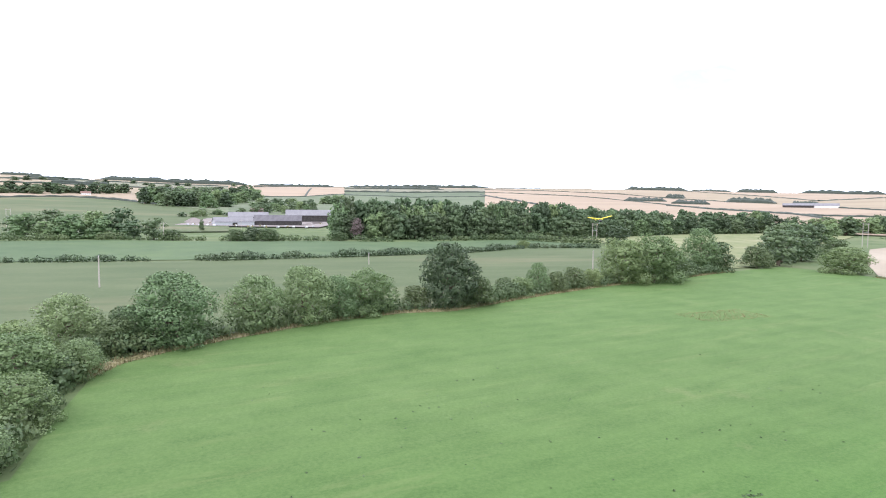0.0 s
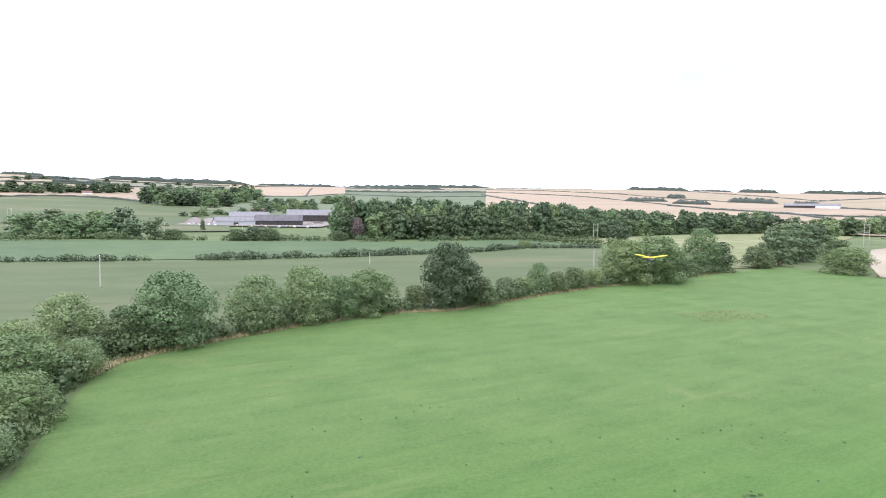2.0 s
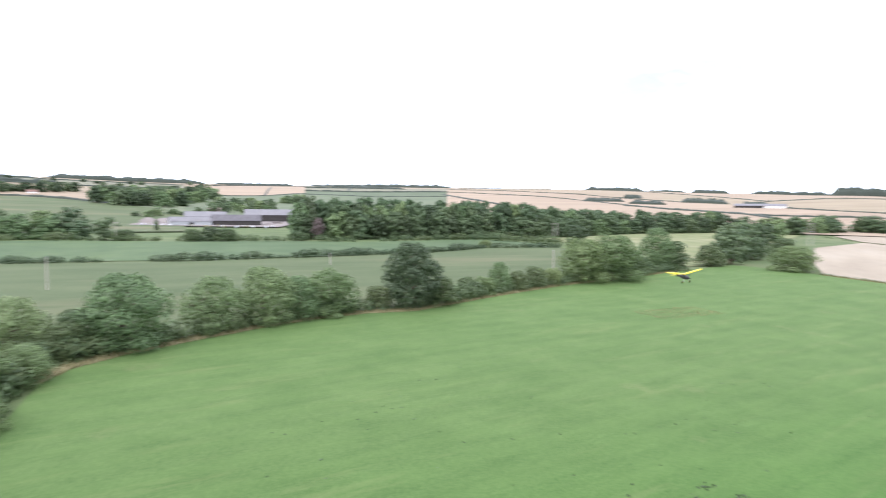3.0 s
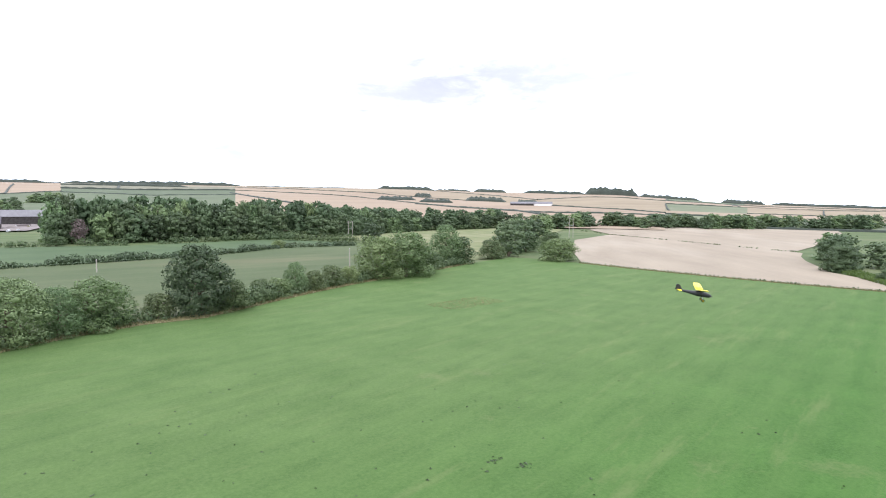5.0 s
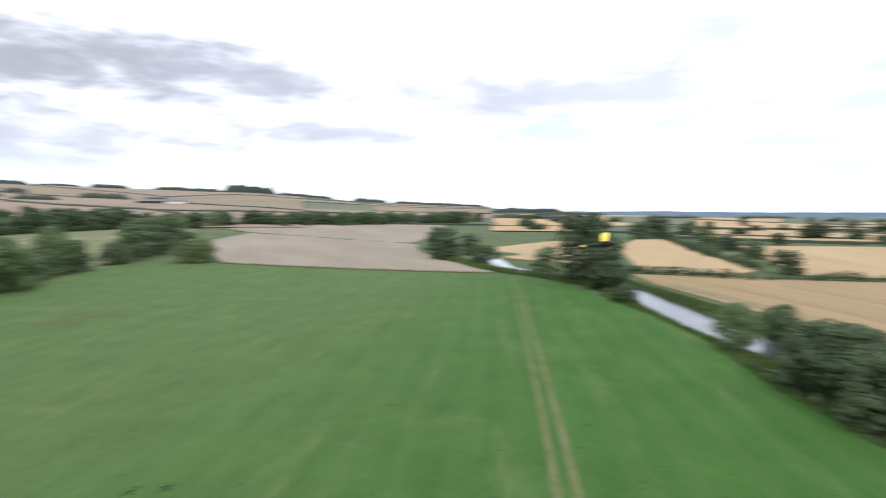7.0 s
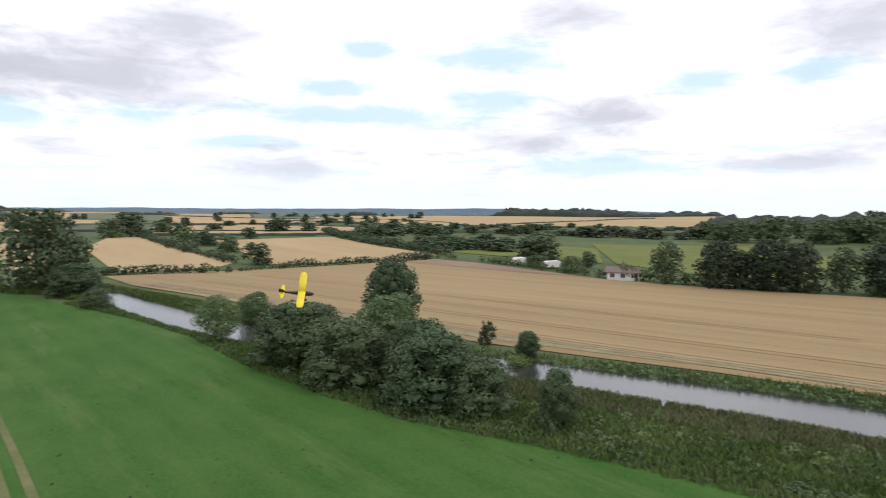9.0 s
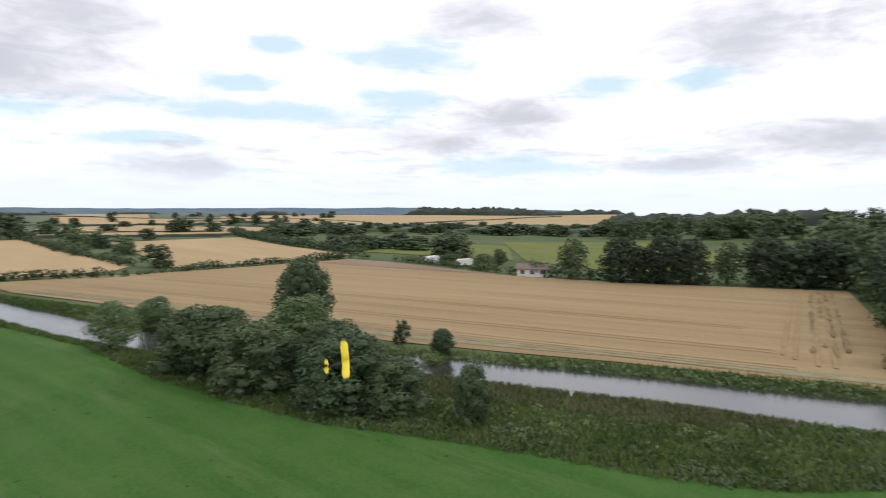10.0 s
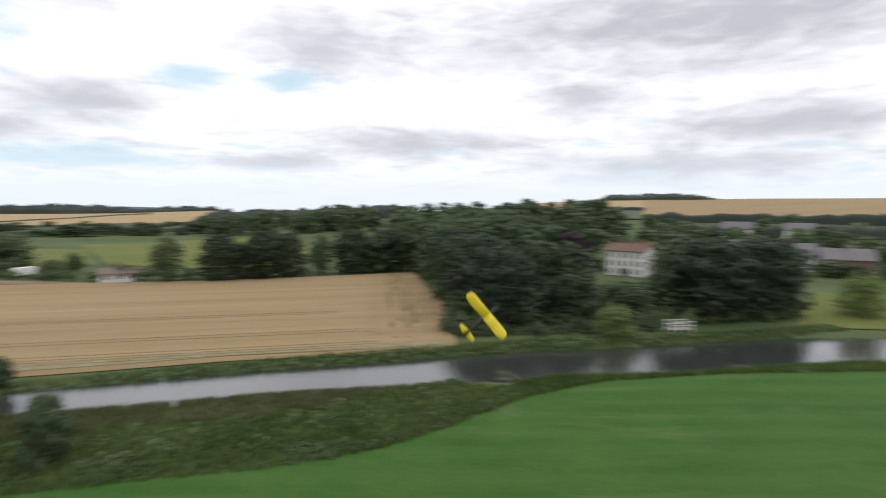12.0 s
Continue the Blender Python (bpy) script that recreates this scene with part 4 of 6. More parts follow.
for k in range(64):  # scattered trees of the wide valley and the hills
    a, r = rng.uniform(64, 103), rng.uniform(480, 1050)
    set_tree(TREES[("far1", "far2")[k % 2]], r * math.sin(radians(a)), r * math.cos(radians(a)), rng.uniform(5, 9), rng.uniform(4.5, 9), group="distant field trees")

wooded(12, 166, 189, ([166, 189], [186, 192]), 10, (3, 5.5), (3.5, 5.5), ("wood1", "wood3", "wood2"), "garden trees")
wooded(9, 170, 186, ([170, 186], [290, 296]), 8, (5, 8), (5, 7), ("wood1", "wood3"), "garden trees")
wooded(24, 102.5, 112, ([102.5, 112], [262, 268]), 60, (3.5, 6), (5, 8), ("far1", "wood3", "far2"), "scrub belt trees")
wooded(18, 97, 106, ([97, 106], [390, 400]), 70, (4, 6.5), (6, 9), ("far1", "far2"), "scrub belt trees")
wooded(60, 99, 131, ([99, 110, 131], [470, 420, 400]), 110, (4, 8), (6, 11), ("far1", "far2", "wood3"), "scrub belt trees")

# ---------- the far farmland: fields and hedges ----------
far_rng = np.random.default_rng(9)


def ridge_strip(name, line, height, width, label, seed, category="hedge", kind="distant"):
    """A distant hedge or wood: an uneven ridge of foliage along a line."""
    rng = np.random.default_rng(seed)
    V, F = [], []
    pts = []
    for (ax, ay), (bx, by) in zip(line, line[1:]):
        gap = 2.2 + 0.004 * math.hypot(ax, ay)
        n = max(2, int(math.hypot(bx - ax, by - ay) / gap))
        pts += [(ax + (bx - ax) * k / n, ay + (by - ay) * k / n) for k in range(n)]
    pts.append(line[-1])
    P = np.array(pts)
    d = np.gradient(P, axis=0)
    d /= np.linalg.norm(d, axis=1)[:, None] + 1e-9
    nrm = np.stack([-d[:, 1], d[:, 0]], 1)
    z = land(P[:, 0], P[:, 1]) + 0.3 + 0.0011 * np.hypot(P[:, 0], P[:, 1])
    h = height * (0.72 + 0.3 * np.array([noise.noise((x * 0.02, y * 0.02, seed)) for x, y in P]) + rng.uniform(-0.16, 0.2, len(P)))
    if category == "wood":  # lower towards its ends
        run = np.linspace(0, 1, len(P))
        h = h * np.clip(np.minimum(run, 1 - run) * 9, 0.12, 1)
    rows = []
    for off, up in ((-0.5, -0.3), (-0.45, 0.55), (-0.1, 1.0), (0.3, 0.9), (0.5, -0.3)):
        j = rng.uniform(0.8, 1.2, len(P))
        q = P + nrm * (width * off * j)[:, None]
        rows.append(np.column_stack([q, z + np.where(up > 0, up * h * j, up - 3.0)]))
    n = len(P)
    V = [np.concatenate(rows)]
    k = np.arange(n - 1)
    F = [np.concatenate([np.stack([r * n + k, r * n + k + 1, (r + 1) * n + k + 1, (r + 1) * n + k], 1) for r in range(4)])]
    return tagged(new(name, foliage_mesh(name, V, F, LEAF[kind])), label, category)


def polar(a, r):
    return (r * math.sin(radians(a)), r * math.cos(radians(a)))


def far_field(a0, a1, near, far, mat, label, cells=(6, 8)):
    az, rr = np.meshgrid(np.linspace(0, 1, cells[0]), np.linspace(0, 1, cells[1]))
    A = a0 + (a1 - a0) * az
    R = near(A) + (far(A) - near(A)) * rr
    A = np.radians(A)
    X, Y = R * np.sin(A), R * np.cos(A)
    P = np.stack([X, Y, land(X, Y) + 0.35 + 0.0011 * R], -1).reshape(-1, 3)
    n = cells[0]
    faces = [(i * n + j, i * n + j + 1, (i + 1) * n + j + 1, (i + 1) * n + j) for i in range(cells[1] - 1) for j in range(n - 1)]
    ob = mesh_object("distant_field", P.tolist(), [f[::-1] for f in faces], mat, True)
    if ob.data.polygons[0].normal.z < 0:
        ob.data.flip_normals()
    return tagged(ob, label, "field", kind="structure")


SECTORS = [  # angles, first and last distance, share of corn
    (44, 62, 640, 2800, 0.7), (62, 80, 480, 1350, 0.55), (80, 93, 660, 1120, 0.6), (158, 170, 430, 830, 0.6)]


def along(*rows):
    rows = np.array(rows)
    return lambda a: np.interp(a, rows[:, 0], rows[:, 1])


def slanted(r, slope, middle):
    return lambda a: r * (1 + slope * (np.asarray(a) - middle))


for a0, a1, r0, r1, corn in SECTORS:
    r, mid = r0, (a0 + a1) / 2
    near = slanted(r, 0, mid)
    while r < r1 * 0.98:
        deep = min(r * far_rng.uniform(0.24, 0.42), r1 - r)
        if r1 - r - deep < r * 0.1:
            deep = r1 - r
        last = r + deep > r1 * 0.98
        far = slanted(r + deep, 0 if last else far_rng.uniform(-0.1, 0.1) / (a1 - a0) * 2, mid)
        parts_n = int(far_rng.integers(2, 4))
        cuts = [a0] + sorted(a0 + (a1 - a0) * (k + far_rng.uniform(-0.25, 0.25)) / parts_n for k in range(1, parts_n)) + [a1]
        for c0, c1 in zip(cuts, cuts[1:]):
            is_corn = far_rng.uniform() < corn
            key = ("pink" if a0 < 60 else "wheat_far") if is_corn else "green_far"
            far_field(c0, c1, near, far, MAT[key], "pale ripe corn field on the far slope" if key != "green_far" else "dull green pasture on the far slope")
            if far_rng.uniform() < 0.3:
                ridge_strip("hedge", [polar(c0 + far_rng.uniform(0, 0.8), float(near(c0)) + 2), polar(c0, r + deep * 0.5), polar(c0, float(far(c0)))], 1.4 if 62 <= a0 < 150 else 2.6, 3.5, "distant dark field hedge", int(far_rng.integers(1, 9999)))
        for c0, c1 in zip(cuts, cuts[1:]):
            if far_rng.uniform() < 0.85:
                ridge_strip("hedge", [polar(a, float(near(a))) for a in np.linspace(c0, c1, 7)], far_rng.uniform(1.2, 3.6) * (0.45 if a0 >= 62 and a0 < 150 else 1), 4.0, "distant dark hedge across the farmland", int(far_rng.integers(1, 9999)))
        near, r = far, r + deep

# the slope north of the river: pastures below, corn above, hedges slanting over it
PALE, DULL = "pale ripe corn field on the far slope", "dull green pasture on the far slope"
EDGE = along((-62, 1000), (-37, 1003), (-33, 1072), (-29, 1003), (-26.7, 938), (-24, 868), (-20, 760))
CORN_FOOT, CORN_TOP = along((-20, 1300), (-17.7, 1362), (-13.7, 1394), (-9.5, 1553)), along((-20, 1950), (-17.7, 1962), (-9.5, 2155))
VILLAGE = along((-62, 1150), (-33, 1195), (-28, 1300), (-26, 1250), (-20, 1300))
LOW, HIGH = slanted(540, 0, 0), slanted(2700, 0, 0)
H1 = along((4, 1750), (7.9, 1668), (13.7, 1448), (16.8, 1353), (24, 1042), (27.1, 995), (31.3, 887), (34.4, 859), (44, 865))
H2 = along((4, 2150), (13.7, 1794), (16.8, 1681), (26.2, 1399), (33.6, 1193), (36.9, 1101), (44, 1000))
H3 = along((4, 2450), (20, 2250), (32.4, 1540), (36.8, 1819), (44, 1900))
for a0, a1, near, far, key, cells in [
        (-62, -20, slanted(445, 0, 0), EDGE, "pasture", (40, 16)), (-62, -25.5, EDGE, VILLAGE, "pink", (40, 5)), (-25.5, -20, EDGE, VILLAGE, "green_far", (10, 6)), (-62, -41, VILLAGE, HIGH, "pink", (12, 12)),
        (-41, -20, VILLAGE, slanted(1620, 0.002, -30), "pink", (20, 8)), (-41, -33, slanted(1620, 0.002, -30), HIGH, "pink", (10, 10)), (-33, -20, slanted(1620, 0.002, -30), slanted(2050, -0.004, -26), "dun", (12, 8)),
        (-33, -20, slanted(2050, -0.004, -26), HIGH, "pink", (12, 8)), (-20, -9.5, slanted(640, 0, 0), CORN_FOOT, "green_far", (12, 12)), (-20, -9.5, CORN_FOOT, CORN_TOP, "pink", (12, 10)), (-20, -9.5, CORN_TOP, HIGH, "pink", (12, 8)),
        (-9.5, 4, slanted(600, 0, 0), along((-9.5, 1500), (-3, 1330), (4, 1420)), "green_far", (14, 12)), (-9.5, 4, along((-9.5, 1500), (-3, 1330), (4, 1420)), slanted(1720, 0.004, 0), "green_far", (14, 6)),
        (-9.5, 4, slanted(1720, 0.004, 0), slanted(2200, 0, 0), "dun", (14, 8)), (-9.5, 4, slanted(2200, 0, 0), HIGH, "pink", (14, 6)),
        (4, 44, LOW, H1, "pink", (44, 14)), (4, 44, H1, H2, "pink", (44, 8)), (4, 24, H2, H3, "pink", (22, 8)), (24, 44, H2, H3, "pink", (22, 8)), (4, 44, H3, HIGH, "pink", (44, 10))]:
    far_field(a0, a1, near, far, MAT[key], PALE if key == "pink" else DULL, cells)
for k, (line, h, w) in enumerate([
        ([(-37, 1008), (-33, 1078), (-29, 1008), (-26.7, 943), (-24, 873)], 3.2, 5), ([(-20, 1296), (-17.7, 1358), (-13.7, 1390), (-9.5, 1549)], 2.4, 5), ([(-17.7, 1966), (-9.5, 2159)], 4, 8), ([(-13.2, 1400), (-12.6, 1900)], 2.5, 5),
        ([(-9.5, 1496), (-3, 1326), (4, 1416)], 2.2, 6), ([(-9.5, 1668), (4, 1742)], 5, 9), ([(-9.5, 2000), (-2, 2040)], 6, 12), ([(-5.5, 1690), (-5.2, 2190)], 3, 8),
        ([(-37, 1570), (-20, 1650)], 4, 9), ([(-33, 2100), (-20, 1990)], 4, 9), ([(-38, 1850), (-33, 1880)], 6, 12), ([(-33.5, 1640), (-29.5, 1660)], 9, 22), ([(-35, 2080), (-31, 2120)], 8, 22),
        ([(4, 1750), (7.9, 1668), (13.7, 1448), (16.8, 1353), (24, 1042), (27.1, 995)], 2.4, 5), ([(4, 2150), (13.7, 1794), (16.8, 1681), (26.2, 1399)], 2.4, 5),
        ([(20.7, 1144), (27.1, 995), (31.3, 887), (34.4, 859), (44, 865)], 2.6, 5), ([(27.1, 995), (29.7, 954), (33.5, 785)], 2.6, 5), ([(33.6, 1193), (36.9, 1101), (44, 1000)], 2.4, 5), ([(32.4, 1540), (36.8, 1819), (44, 1900)], 2.6, 6),
        ([(3.6, 1540), (6, 1250), (9, 1080)], 3.0, 6), ([(20, 2250), (27, 1850), (32.4, 1540)], 2.4, 6), ([(5, 2420), (14, 2330)], 3, 7)]):
    bend = along(*line)
    ridge_strip("hedge", [polar(a, float(bend(a))) for a in np.linspace(line[0][0], line[-1][0], 9)], h, w, "distant dark field hedge", 300 + k)

STRAW = "golden straw field beyond the river meadows"
far_field(79, 93, along((79, 412), (93, 402)), along((79, 462), (93, 452)), MAT["wheat_far"], STRAW)
far_field(79, 92, along((79, 470), (92, 460)), along((79, 560), (88, 640), (92, 560)), MAT["wheat_far"], STRAW)
far_field(92.6, 101.5, along((92.6, 415), (101.5, 452)), along((92.6, 590), (97, 560), (101.5, 456)), MAT["wheat_far"], STRAW)
FOOT, HEAD = along((89, 780), (94.6, 735), (100.4, 640), (109, 582), (112, 600), (120, 565), (131, 540)), along((89, 900), (96.7, 1010), (109, 1100), (120, 1090), (131, 960))
CROSS = along((89, 850), (100, 830), (109, 640), (112, 650), (122.5, 880), (131, 900))
far_field(89, 131, FOOT, CROSS, MAT["wheat_far"], "wide golden straw field on a gentle rise", (30, 6))
far_field(89, 131, CROSS, HEAD, MAT["wheat_far"], "wide golden straw field below the far wood", (30, 8))
for line, h, w in [([(79, 408), (93, 399)], 1.3, 3), ([(79, 466), (93, 456)], 1.0, 3), ([(92.6, 596), (97, 566), (101.5, 461)], 1.6, 6), ([(92.6, 410), (101.5, 447)], 1.5, 4),
                   ([(89, 772), (94.6, 727), (100.4, 632)], 1.6, 10), ([(110.5, 640), (114, 700), (122.5, 880), (125, 890)], 1.8, 6), ([(89, 903), (96.7, 1013), (109, 1104), (120, 1094), (131, 965)], 1.0, 6),
                   ([(89, 845), (100, 826), (106, 700)], 1.2, 4)]:
    spread_az = np.linspace(line[0][0], line[-1][0], 12)
    ridge_strip("hedge", [polar(a, float(along(*line)(a))) for a in spread_az], h, w, "dark hedge between straw fields", int(h * 100 + line[0][1]))
for k in range(5):  # the broad belt of scrub below the straw fields
    ridge_strip("wood", [polar(a, 470 + 22 * k + 60 * max(0, 104 - a) / 7 + 6 * math.sin(a * 2 + k)) for a in np.linspace(97, 131, 26)], 2.6 + 0.6 * (k % 3), 17, "broad dark belt of scrub and trees", 640 + k, "wood", ("oak", "wood")[k % 2])

# far hills beyond the valley, distance haze painted into their blue-grey colour
skyline = along((52, -0.75), (62, -0.42), (72, -0.39), (77, -0.32), (84, -0.35), (91, -0.31), (99, -0.22), (104, -0.24), (108, -0.10), (113, -0.12), (118, -0.2), (124, -0.22), (128, -0.4), (133, -0.75))
hill_az = np.linspace(52, 133, 244)
tops = [4400 * math.tan(radians(float(skyline(a)) + 0.04 * noise.noise((a * 0.7, 3.3, 0)) + 0.012 * noise.noise((a * 9, 1.3, 0)))) + 20 for a in hill_az]
hill_verts = [(*polar(a, 4400), -170) for a in hill_az] + [(*polar(a, 4400), z) for a, z in zip(hill_az, tops)] + [(*polar(a, 4600), z - 8) for a, z in zip(hill_az, tops)]
n_az = len(hill_az)
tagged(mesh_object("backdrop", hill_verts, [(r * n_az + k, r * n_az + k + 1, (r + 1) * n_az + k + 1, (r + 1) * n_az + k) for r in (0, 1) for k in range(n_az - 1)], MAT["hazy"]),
       "low wooded hills on the horizon with blue-grey haze painted in", "hills", kind="structure")

hill = slanted(415, 0, 185), slanted(830, 0, 185)
far_field(170, 204, *hill, MAT["wheat"], "wide ripe corn field over the hill top", (18, 14))
ridge_strip("hedge", [polar(a, 412) for a in np.linspace(170, 204, 9)], 6.0, 6.0, "thick dark hedge below the hill field", 881)
ridge_strip("hedge", [polar(a, 330) for a in np.linspace(172, 204, 9)], 6.0, 8.0, "thick dark hedge below the hill field", 882)

# woods on the skyline: first and last angle, distance, height
for a0, a1, r, h in [(-62, -40, 2500, 14), (-37, -34, 2500, 13), (-30.5, -18, 2450, 20), (-18, -10, 2550, 12), (-10, 4.8, 2550, 14), (-6, 0, 2080, 9), (17, 22.5, 2560, 17), (22.6, 26, 2560, 9), (26.3, 29.5, 2560, 15),
                     (31, 37, 2560, 14), (36.8, 41.6, 2500, 34), (41.5, 47, 2600, 16), (48.5, 52, 2560, 18), (52, 62, 2650, 12), (62, 69, 1500, 10), (66, 73, 1250, 6), (84, 88, 1080, 4),
                     (109.8, 124.5, 1090, 19), (122, 131, 1010, 9), (62, 70, 900, 7), (76, 81, 1000, 4), (96, 99, 1050, 6), (17, 20.7, 1330, 9), (20.6, 22.2, 1585, 9), (21.2, 24.2, 1240, 8), (25.5, 29.4, 1390, 12), (30.5, 32.5, 1322, 9), (166, 176, 790, 9), (128, 150, 560, 13)]:
    for k in range(3):
        ridge_strip("wood", [polar(a, r + k * 14 + 10 * math.sin(a)) for a in np.linspace(a0, a1, 14)], h * (0.8, 1, 0.95)[k], 18, "distant dark wood on the rising land", int(a0 * 7 + r + k), "wood", "distant")

for src in TREES.values():
    for o in (*src.children_recursive, src):
        bpy.data.objects.remove(o)

# ---------- river banks: scrub, reeds and margins ----------
def scatter_line(points, step, rng):
    for (ax, ay), (bx, by) in zip(points, points[1:]):
        n = max(1, int(math.hypot(bx - ax, by - ay) / step))
        side = Vector((ay - by, bx - ax)).normalized()
        for k in range(n):
            t = (k + rng.uniform()) / n
            yield ax + (bx - ax) * t, ay + (by - ay) * t, side


def scrub(name, points, reach, size, count, label, kind, seed, leaf=0.3, near_river=3.0, tall=0.6):
    """Low plants in a band on the left of a line; reach: from, to, in metres."""
    rng = np.random.default_rng(seed)
    rows = []
    length = sum(math.hypot(b[0] - a[0], b[1] - a[1]) for a, b in zip(points, points[1:]))
    for x, y, side in scatter_line(points, length / count, rng):
        d = rng.uniform(*reach)
        px, py = x + side.x * d, y + side.y * d
        if river_distance(np.array(px), np.array(py)) < near_river:
            continue
        r = rng.uniform(*size) * (0.75 + 0.6 * noise.noise((px * 0.15, py * 0.15, seed)))
        rows.append((px, py, float(land(px, py)) + r * 0.12, max(r, 0.25), tall))
    V, F, N = blobs(rows, leaf, 0.8, rng, up_bias=0.7, jag=(0.8, 1.15))
    N = [n + (0, 0, 0.2) for n in N]
    return tagged(new(name, foliage_mesh(name, V, F, kind, N)), label, "undergrowth", kind="stuff")


def blades(name, points, reach, height, count, mat, label, seed, near_river=2.0, lean=0.25, width=0.05, category="grass"):
    """Upright blades of grass or reed in a band on the left of a line."""
    rng = np.random.default_rng(seed)
    length = sum(math.hypot(b[0] - a[0], b[1] - a[1]) for a, b in zip(points, points[1:]))
    P = []
    for x, y, side in scatter_line(points, length / count, rng):
        d = rng.uniform(*reach)
        P.append((x + side.x * d, y + side.y * d))
    P = np.array(P)
    P = P[river_distance(P[:, 0], P[:, 1]) > near_river]
    n = len(P)
    z = land(P[:, 0], P[:, 1])
    a = rng.uniform(0, 2 * math.pi, n)
    h = height * rng.uniform(0.5, 1.15, n)
    w = width * rng.uniform(0.6, 1.4, n)
    tip = rng.normal(0, lean, (n, 2)) * h[:, None]
    side = np.stack([np.cos(a), np.sin(a)], 1)
    b1 = np.column_stack([P + side * w[:, None], z - 0.03])
    b2 = np.column_stack([P - side * w[:, None], z - 0.03])
    m1 = np.column_stack([P + side * w[:, None] * 0.8 + tip * 0.35, z + h * 0.6])
    m2 = np.column_stack([P - side * w[:, None] * 0.8 + tip * 0.35, z + h * 0.6])
    t = np.column_stack([P + tip, z + h])
    V = np.stack([b1, b2, m2, m1, t], 1).reshape(-1, 3)
    k = np.arange(n)[:, None] * 5
    return tagged(new(name, foliage_mesh(name, [V], [k + [0, 1, 2, 3], k + [3, 2, 4]], mat)), label, category, kind="stuff")


# points run so that the water lies on the left
NEAR_BANK = [(23, -57), (25, -47), (28, -39), (33, -32.5), (40, -26), (47, -19), (53, -12), (63, -4.5), (74, 2.5), (82, 6.5), (95, 12.5), (112, 24.5), (132, 41.5)][::-1]
FAR_BANK = [(180, 60), (159, 42), (140, 26.5), (122, 14), (106, 1.5), (92, -11.5), (78, -26), (68, -38), (60, -47.5), (52, -57), (44, -65.5), (36, -74), (27, -83), (14, -93), (2, -104), (-10, -116)][::-1]
MARSH_EDGE = [(82, 5.5), (73, 1.5), (63, -5.5), (53, -13), (47, -20), (40, -27), (33, -33.5), (28, -40), (25, -48), (22.5, -58)]
WATER_EDGE = [(27, -60), (33, -55), (39, -50), (47, -43), (54, -36.5), (63, -28), (72, -18), (82, -5), (88, 2)]
field("marsh", MARSH_EDGE + WATER_EDGE, MAT["marsh"], "rank green marsh grass between meadow and river", 0.06, 4.0)
scrub("scrub", NEAR_BANK, (-0.9, 1.6), (0.3, 0.8), 620, "low nettles and brambles on the near river bank", LEAF["hedge"], 41, 0.28, 5.6)
scrub("scrub", NEAR_BANK[5:], (3.0, 11.0), (0.3, 0.9), 230, "tangled green weeds between meadow and river", LEAF["hawthorn"], 42, 0.26, 6.4, 0.5)
scrub("scrub", NEAR_BANK[6:], (1.0, 9.0), (0.3, 0.8), 220, "grey green willowherb between meadow and river", LEAF["willow"], 43, 0.26, 6.4, 0.5)
scrub("scrub", NEAR_BANK[5:], (2.0, 10.0), (0.4, 1.0), 130, "dark bramble clumps between meadow and river", LEAF["hedge"], 51, 0.28, 6.2, 0.55)
scrub("scrub", FAR_BANK, (-0.5, 2.6), (0.3, 0.7), 900, "lush green nettles and reeds on the far river bank", LEAF["ash"], 44, 0.29, 5.0)
scrub("scrub", FAR_BANK[3:], (0.5, 3.0), (0.3, 0.6), 420, "dark waterside plants on the far river bank", LEAF["hedge"], 45, 0.29, 5.0)
blades("reeds", NEAR_BANK[5:], (10.0, 18.0), 0.75, 11000, MAT["purple_reed"], "brown flowering reeds beside the river", 46, 4.7, category="reeds", width=0.07)
blades("reeds", NEAR_BANK, (-1.2, 17.5), 0.7, 50000, MAT["reed"], "green reeds and long grass on the river bank", 47, 4.7, category="reeds", width=0.08, lean=0.4)
blades("reeds", FAR_BANK, (-1.0, 3.2), 0.65, 15000, MAT["reed"], "green reeds along the far water edge", 48, 4.4, category="reeds", width=0.07)
DOWNSTREAM = [(24, -50), (21.5, -58), (16, -67), (3, -78), (-13, -88), (-30, -96)]
scrub("scrub", DOWNSTREAM, (-0.5, 2.6), (0.3, 0.7), 260, "low weeds along the lower river edge", LEAF["ash"], 54, 0.3, 6.6, 0.5)
blades("reeds", DOWNSTREAM, (-0.8, 3.5), 0.7, 9000, MAT["reed"], "rough long grass along the lower river edge", 55, 6.2, category="reeds", width=0.08, lean=0.4)
for x, y, w in [(11.5, 121.5, 2.2), (39, 148, 2.6), (90, 187, 3.0), (16, 126, 1.5)]:
    field("dry_patch", [(x + w * math.cos(t) * (1 + 0.3 * math.sin(3 * t)), y + 0.45 * w * math.sin(t) + 0.5 * w * math.cos(t)) for t in np.linspace(0, 5.8, 13)], MAT["margin"], "pale dry grass patch under the hedge", 0.13)
UPSTREAM = [(132, 37), (144, 47), (154, 66), (164, 90), (186, 117), (214, 138)]
scrub("scrub", UPSTREAM, (-4.5, 0.5), (0.5, 1.4), 420, "bushy weeds along the upper river", LEAF["hedge"], 52, 0.36, 3.6, 0.8)
blades("reeds", UPSTREAM, (-4.5, 1.0), 1.4, 9000, MAT["reed"], "green reeds along the upper river", 53, 3.4, category="reeds", width=0.1)
weeds = np.random.default_rng(61)
tufts = []
